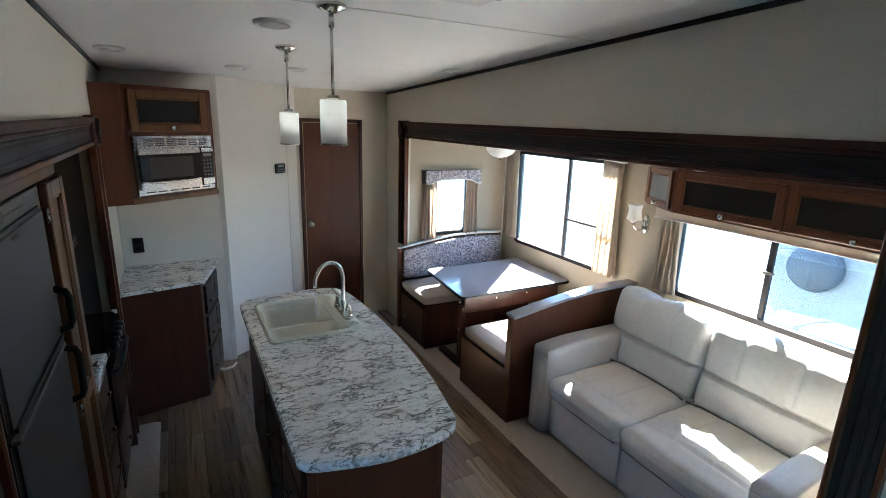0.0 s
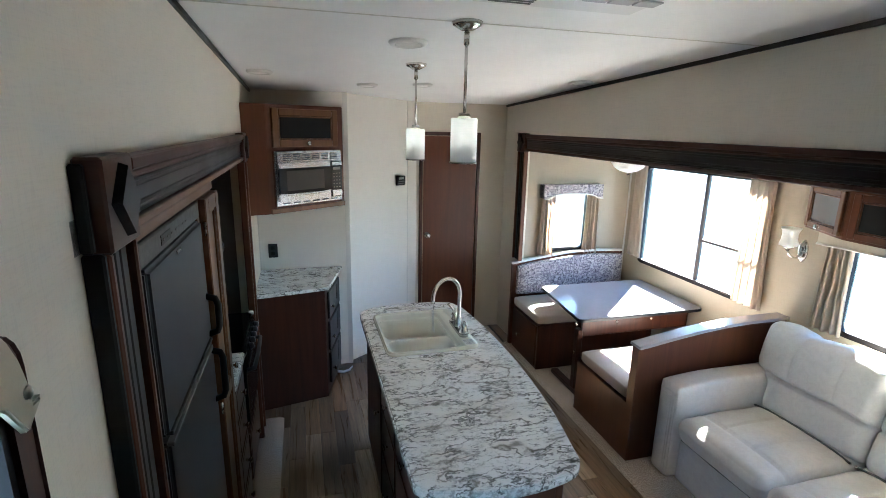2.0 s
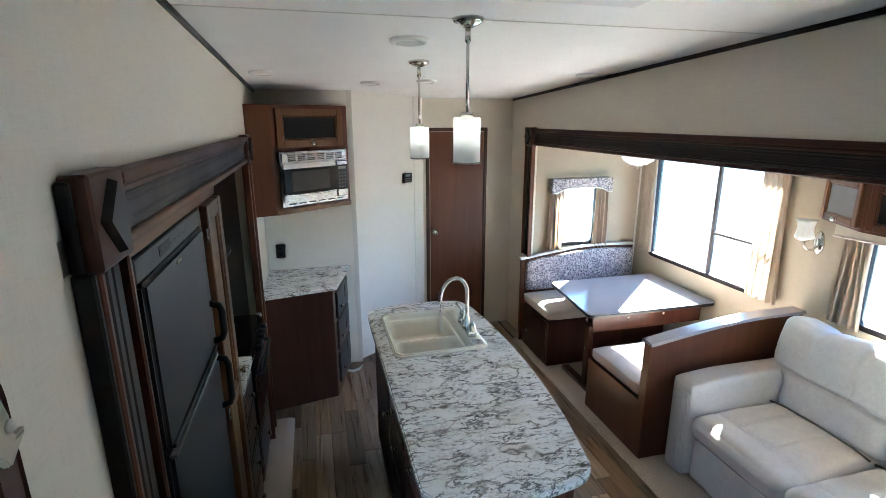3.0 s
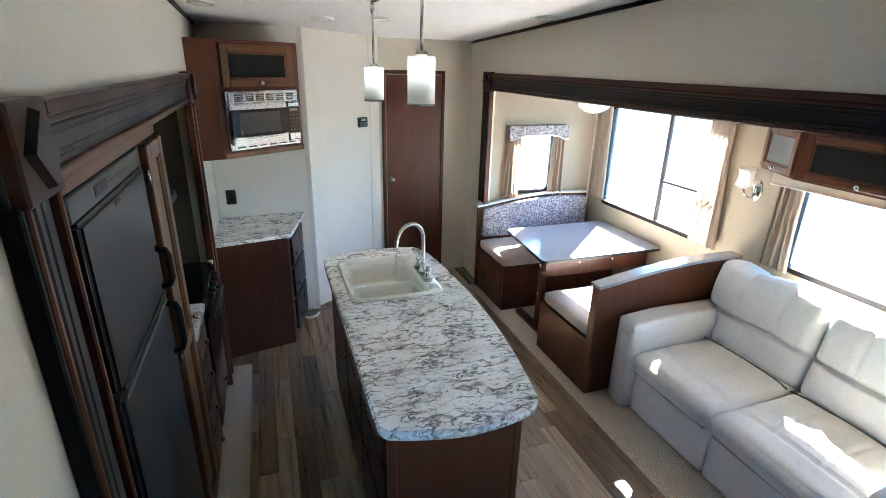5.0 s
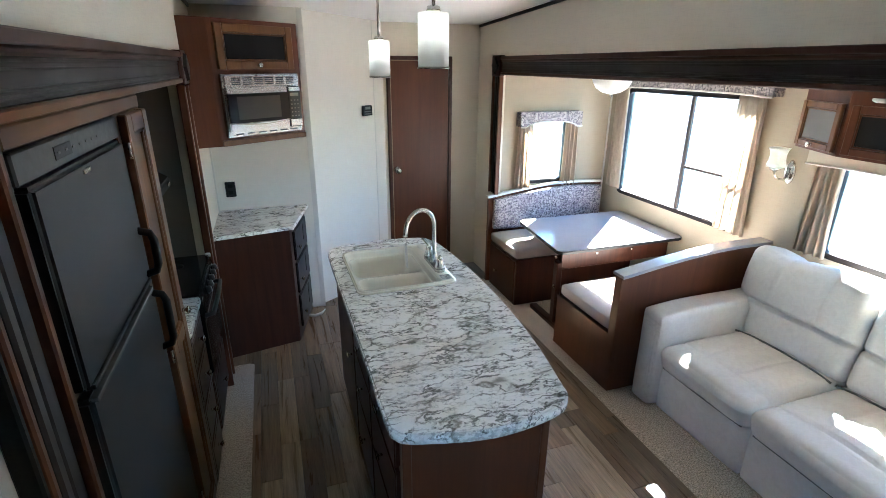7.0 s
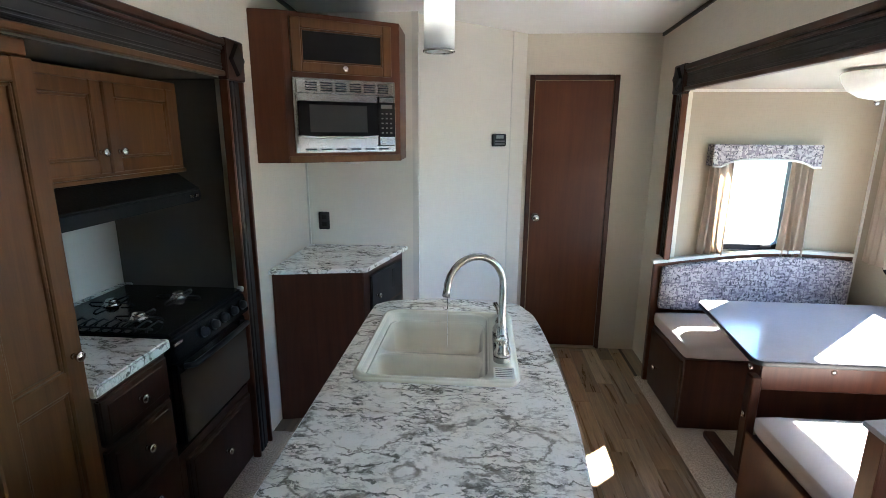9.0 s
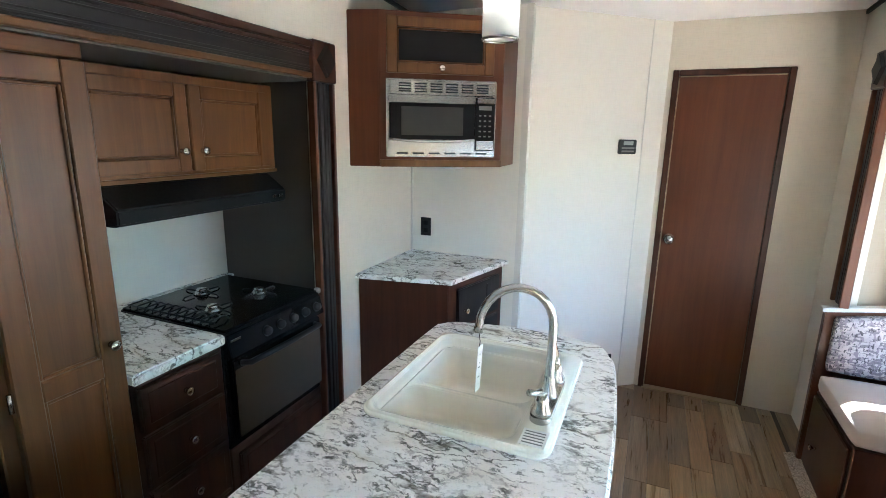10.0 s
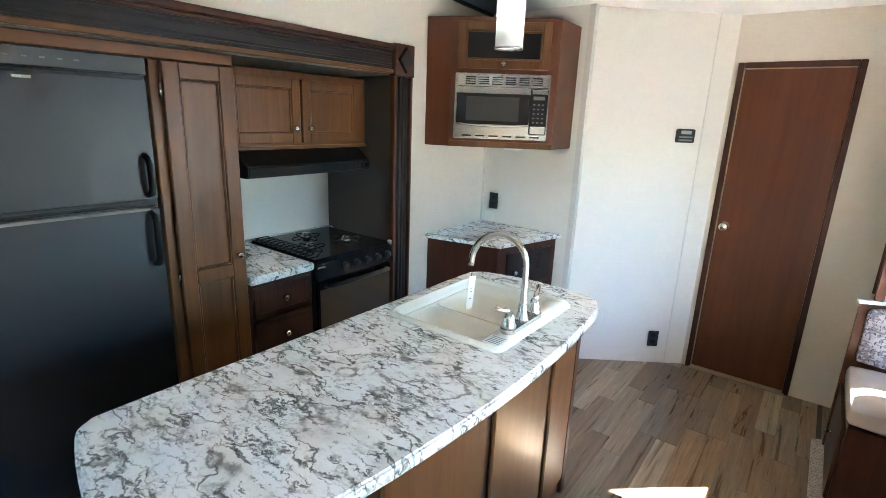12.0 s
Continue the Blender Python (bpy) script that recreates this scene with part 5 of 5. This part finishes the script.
part("tabletop", prism(table_outline(0), 0.657, 0.684, 0.005), TABLETOP, ta, "glossy grey laminate top")
rim = [[(x, y, z) for x, y in table_outline(g)] for z, g in ((0.659, 0.0), (0.661, 0.003), (0.680, 0.003), (0.682, 0.0))]
part("edge_strip", loft(rim, None, False), BLACK, ta, "dark edge strip", True)
part("apron", box((1.99, 3.335, 0.50), (2.98, 3.355, 0.654), 0.003), CHERRY, ta)
for y in (3.36,):
    part("leg", box((1.955, y - 0.03, 0.05), (2.0, y + 0.03, 0.56), 0.006), CHERRY, ta)
    for z in (0.60, 0.36):
        part("bolt", lathe([(0, 0), (0.016, 0), (0.014, 0.008), (0, 0.011)], 12, None, Matrix.Translation((1.955, y, z)) @ Matrix.Rotation(radians(-90), 4, "Y")), CHROME, ta, "", True)
part("foot", box((1.945, 3.27, 0.017), (2.01, 3.69, 0.055), 0.006), CHERRY, ta)
for x in (2.3, 2.62):
    part("bolt", lathe([(0, 0), (0.012, 0), (0.010, 0.006), (0, 0.008)], 12, None, Matrix.Translation((x, 3.335, 0.60)) @ Matrix.Rotation(radians(90), 4, "X")), CHROME, ta, "", True)

# ---- sofa ----
so = thing("sofa", (2.5, 1.63, 0.016), "cream leatherette two-seat sofa with padded arms", "sofa")
S0, S1, SM = 0.82, 2.445, 1.685
part("base", rbox((2.08, S0 + 0.15, 0.018), (2.92, S1 - 0.15, 0.29), 0.02, 6), LEATHER, so, "", True)


def seam(d, w):
    return math.exp(-(d / w) ** 2)


def back_pad(y0, y1, side):
    """A tall back cushion with a waist seam, two upright creases above it and a rolled top."""
    b = rbox((2.60, y0, 0.40), (2.82, y1, 0.945), 0.06, 56, (0.02, 0, 0.012))
    w = y1 - y0
    for v in b.verts:
        f = max(0.0, (2.74 - v.co.x) / 0.14)
        z, u = v.co.z, (v.co.y - y0) / w
        up = 1 / (1 + math.exp(-(z - 0.64) * 60))
        v.co.x += f * (0.036 * seam(z - 0.635, 0.010) + up * 0.009 * (seam(u - 0.33, 0.016) + seam(u - 0.70, 0.016)))
        v.co.x -= f * (0.026 * seam(z - 0.79, 0.13) + 0.018 * seam(z - 0.52, 0.10))
        v.co.y += side * 0.125 * max(0.0, u if side > 0 else 1 - u) ** 2 / (1 + math.exp(-(z - 0.615) * 55))
        v.co.z += (0.014 * math.sin(9 * u + y0 * 3) - 0.010 * (seam(u - 0.33, 0.03) + seam(u - 0.70, 0.03))) * max(0, z - 0.75) / 0.2
        v.co += 0.005 * noise.noise_vector(v.co * 6)
    sh = Matrix.Translation((2.70, 0, 0.43)) @ Matrix.Rotation(radians(13), 4, "Y") @ Matrix.Translation((-2.70, 0, -0.43))
    bmesh.ops.transform(b, matrix=sh, verts=b.verts[:])
    return b


def seat_pad(y0, y1):
    """A seat cushion with a full rolled front edge and two stitched creases."""
    b = rbox((1.995, y0, 0.285), (2.74, y1, 0.452), 0.055, 56, (0.012, 0, 0.026))
    for v in b.verts:
        t = max(0.0, (v.co.z - 0.37) / 0.09)
        u = (v.co.y - y0) / (y1 - y0)
        v.co.z -= t * 0.012 * seam(v.co.x - 2.16, 0.010) + t * 0.008 * (seam(u - 0.36, 0.013) + seam(u - 0.68, 0.013)) * (1 if v.co.x > 2.16 else 0)
        if v.co.x < 2.10 and v.co.z < 0.40:
            v.co.x += 0.028 * (0.40 - v.co.z) / 0.11
        v.co += 0.004 * noise.noise_vector(v.co * 5)
    return b


for a, b_ in ((S0 + 0.165, SM - 0.003), (SM + 0.003, S1 - 0.165)):
    part("front_panel", rbox((2.045, a, 0.02), (2.10, b_, 0.31), 0.018, 8, (0.006, 0, 0)), LEATHER, so, "", True)
    cush = part("seat_cushion", seat_pad(a, b_), LEATHER, so, "", True)
    welt = tube([(2.034, a + 0.03, 0.305), (2.03, (a + b_) / 2, 0.303), (2.034, b_ - 0.03, 0.305)], 0.004, 6)
    part("welt", welt, GREYINSET, cush, "dark stitched seam", True)
    part("back_cushion", back_pad(a + 0.004, b_ - 0.004, 1 if a > 1.5 else -1), LEATHER, so, "", True)
    part("rear_welt", tube([(2.568, a + 0.01, 0.452), (2.568, a + 0.10, 0.468), (2.568, (a + b_) / 2, 0.475), (2.568, b_ - 0.10, 0.468), (2.568, b_ - 0.01, 0.452)], 0.006, 6), GREYINSET, cush, "dark stitched seam", True)
for a, b_ in ((S0, S0 + 0.16), (S1 - 0.16, S1)):
    arm = part("arm", rbox((2.0, a, 0.018), (2.80, b_, 0.64), 0.022, 14, (0, 0.003, 0.005), None, None, 0.002), LEATHER, so, "", True)
    for v in arm.data.vertices:
        if v.co.z + HOME[arm].z > 0.5:
            v.co.z -= 0.02 * max(0.0, (2.25 - v.co.x - HOME[arm].x) / 0.25)
    yc = (a + b_) / 2
    pl = bmesh.new()
    for k, (w, h, d) in enumerate(((0.128, 0.55, 0.004), (0.098, 0.51, 0.012), (0.076, 0.48, 0.018))):
        loops = []
        for dd, grow in ((0.0, 1.0), (d, 1.0), (d + 0.003, 0.96)):
            loops.append([(2.002 - dd, y, z) for y, z in rrect(yc, 0.30, w * grow, h * (0.5 + grow / 2), 0.018, 3)])
        loft(loops, pl)
    part("arm_front", pl, LEATHER, arm, "stepped stitched front panel", True)
part("back_frame", rbox((2.82, S0 + 0.02, 0.02), (2.955, S1 - 0.02, 0.80), 0.03, 8), LEATHER, so, "", True)

# ---- cupboards over the sofa ----
uc = thing("overhead_cabinet", (2.9, 1.4, 1.53), "brown overhead cabinet with dark mesh doors above the sofa", "cabinet")
part("body", prism([(2.735, YE0 + 0.01), (3.046, YE0 + 0.01), (3.046, 2.45), (2.895, 2.43), (2.735, 2.09)], 1.53, 1.895, 0.003), DOORWOOD, uc)
for y in (2.06, 1.41):
    panel_door(uc, faces_west(2.735, y, 1.545), 0.63, 0.242, DOORWOOD, BLACKINSET, (0.315, 0.022), 0.040, label="door with a dark mesh panel")
EM = bent(2.895, 2.43, 2.735, 2.09)
# paler wood and panel here put the light on this end into colour
panel_door(uc, EM @ Matrix.Translation((0.018, 0, 1.545)), 0.34, 0.245, MAPLE, GREYINSET, (0.17, 0.02), 0.036, label="angled end door with a grey panel, made paler for the light it faces")
ul = thing("puck_light", (2.725, 1.93, 1.81), "small white disc light above the cupboard door", "light")
part("lens", lathe([(0, 0.014), (0.05, 0.014), (0.05, 0.004), (0.035, -0.004), (0, -0.006)], 20, None, Matrix.Translation((2.725, 1.93, 1.81))), FROST, ul, "", True)

# ---- wall lamp and dome lamp ----
sc = thing("wall_sconce", (3.05, 2.53, 1.34), "nickel wall lamp with a waisted white glass shade", "wall lamp")
part("back_plate", lathe([(0, 0), (0.036, 0), (0.034, 0.008), (0.024, 0.014), (0, 0.016)], 28, None, Matrix.Translation((3.05, 2.53, 1.345)) @ Matrix.Rotation(radians(-90), 4, "Y") @ Matrix.Diagonal((2.1, 1.0, 1.0, 1.0))), CHROME, sc, "tall oval nickel plate", True)
part("arm", tube([(3.04, 2.53, 1.325), (3.01, 2.535, 1.300), (2.98, 2.545, 1.302), (2.96, 2.555, 1.325), (2.955, 2.56, 1.36)], 0.007, 10), CHROME, sc, "curled nickel arm", True)
part("cup", lathe([(0, -0.012), (0.010, -0.010), (0.014, 0.0), (0.032, 0.010), (0.034, 0.018), (0, 0.019)], 18, None, Matrix.Translation((2.955, 2.56, 1.355))), CHROME, sc, "", True)
loops = []
for z, w in ((1.374, 0.060), (1.378, 0.088), (1.392, 0.090), (1.42, 0.079), (1.45, 0.076), (1.475, 0.083), (1.496, 0.098), (1.494, 0.091), (1.45, 0.068), (1.39, 0.078)):
    loops.append([(x, y, z) for x, y in rrect(2.955, 2.56, w, w, 0.022, 4)])
part("shade", loft(loops, None, True, True), FROST, sc, "waisted square frosted glass", True)
dm = thing("dome_lamp", (2.27, 3.36, 1.9), "white glass dome ceiling lamp with a nickel finial", "ceiling lamp")
D0 = Matrix.Translation((2.27, 3.36, 1.9))
part("pan", lathe([(0, 0.0), (0.11, 0.0), (0.12, -0.012), (0.11, -0.02), (0, -0.02)], 32, None, D0), CHROME, dm, "", True)
part("shade", lathe([(0.128, -0.016), (0.134, -0.026), (0.126, -0.05), (0.104, -0.085), (0.062, -0.112), (0.022, -0.122), (0, -0.123)], 36, None, D0), FROST, dm, "white alabaster glass bowl", True)
part("finial", lathe([(0, -0.122), (0.012, -0.123), (0.007, -0.131), (0.011, -0.138), (0, -0.145)], 16, None, D0), CHROME, dm, "", True)

# ---- shade flap by the steps ----
fl = thing("window_shade", (XL, 0.7, 1.8), "beige folded cloth shade with a snap over the window", "shade")
pts = [(0.27, 0.0)]
for k in range(9):
    a = radians(90 * k / 8)
    pts.append((0.045 + 0.20 * math.cos(a) ** 0.8 if k < 8 else 0.0, 0.17 * math.sin(a)))
pts += [(-0.25, 0.17), (-0.25, 0.05), (0.0, 0.075), (0.12, 0.06), (0.19, 0.02), (0.225, -0.03)]
FM = Matrix.Translation((XL + 0.024, 0.565, 1.74)) @ Matrix.Rotation(radians(90), 4, "Z") @ Matrix.Rotation(radians(90), 4, "X")
part("cloth", prism(pts, 0.0, 0.012, 0.003, None, FM), plain("beige_shade_cloth", (0.47, 0.42, 0.32), 0.8, 0, 300, 0.08, 0.2), fl)
part("snap", lathe([(0, 0), (0.009, 0), (0.008, 0.003), (0, 0.004)], 14, None, FM @ Matrix.Translation((0.235, 0.02, 0.012))), TRIMWHITE, fl, "", True)

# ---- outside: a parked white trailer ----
rv = thing("parked_trailer", (7.8, 0.5, -1.0), "white travel trailer parked outside, greyed for shade, with a covered spare wheel", "trailer")
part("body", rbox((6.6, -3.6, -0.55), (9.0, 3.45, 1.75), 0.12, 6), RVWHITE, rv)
part("bumper", box((6.56, -3.7, -0.66), (8.98, 3.5, -0.5), 0.02), GREYINSET, rv)
part("spare_wheel", lathe([(0, 0), (0.23, 0), (0.28, 0.03), (0.29, 0.12), (0.26, 0.2), (0, 0.22)], 32, None, Matrix.Translation((6.61, 2.90, 0.50)) @ Matrix.Rotation(radians(-90), 4, "Y")), TYRE, rv, "round light grey wheel cover, darkened for shade", True)
for y in (-1.6, -0.8):
    part("wheel", lathe([(0, -0.12), (0.3, -0.12), (0.36, -0.08), (0.36, 0.08), (0.3, 0.12), (0, 0.12)], 24, None, Matrix.Translation((6.75, y, -0.64)) @ Matrix.Rotation(radians(90), 4, "Y")), BLACK, rv, "", True)

# ---- white hook on the floor ----
hk = thing("plastic_hook", (0.2, 4.17, 0.0), "white U-shaped plastic piece lying on the floor", "plastic piece")
part("hook", tube([(0.15, 4.245, 0.008), (0.135, 4.19, 0.008), (0.15, 4.145, 0.008), (0.20, 4.125, 0.008), (0.25, 4.15, 0.008), (0.285, 4.215, 0.008)], [0.006, 0.010, 0.012, 0.012, 0.011, 0.006], 8), WHITEPLASTIC, hk, "", True)

# ---- floor boards ----
BW, BL = 0.102, 0.62
meshes = {}
fl_ob = bpy.data.objects["floor"]
rnd = random.Random(4)
for i in range(int((XR - XL) / BW) + 1):
    x = XL + i * BW
    start = 0.60 if x < 1.79 - 0.02 else YE1 + 0.004
    y = start + 0.02 - rnd.choice((0.1, 0.3, 0.5, 0.7, 0.85)) * BL
    while y < YB + 0.02:
        a, b = max(y, start), min(y + BL, YB + 0.02)
        w = min(BW, (1.79 if start < 1 else XR) - x)
        if b - a > 0.03 and w > 0.01:
            key = (round(b - a, 3), round(w, 3))
            if key not in meshes:
                meshes[key] = finish("floor_board", box((0.0006, 0.0006, -0.006), (w - 0.0006, b - a - 0.0006, 0.0), 0.0012), PLANK)
            ob = new("floor_board", meshes[key])
            ob.location = (x, a, 0.0)
            ob.parent = fl_ob
        y += BL
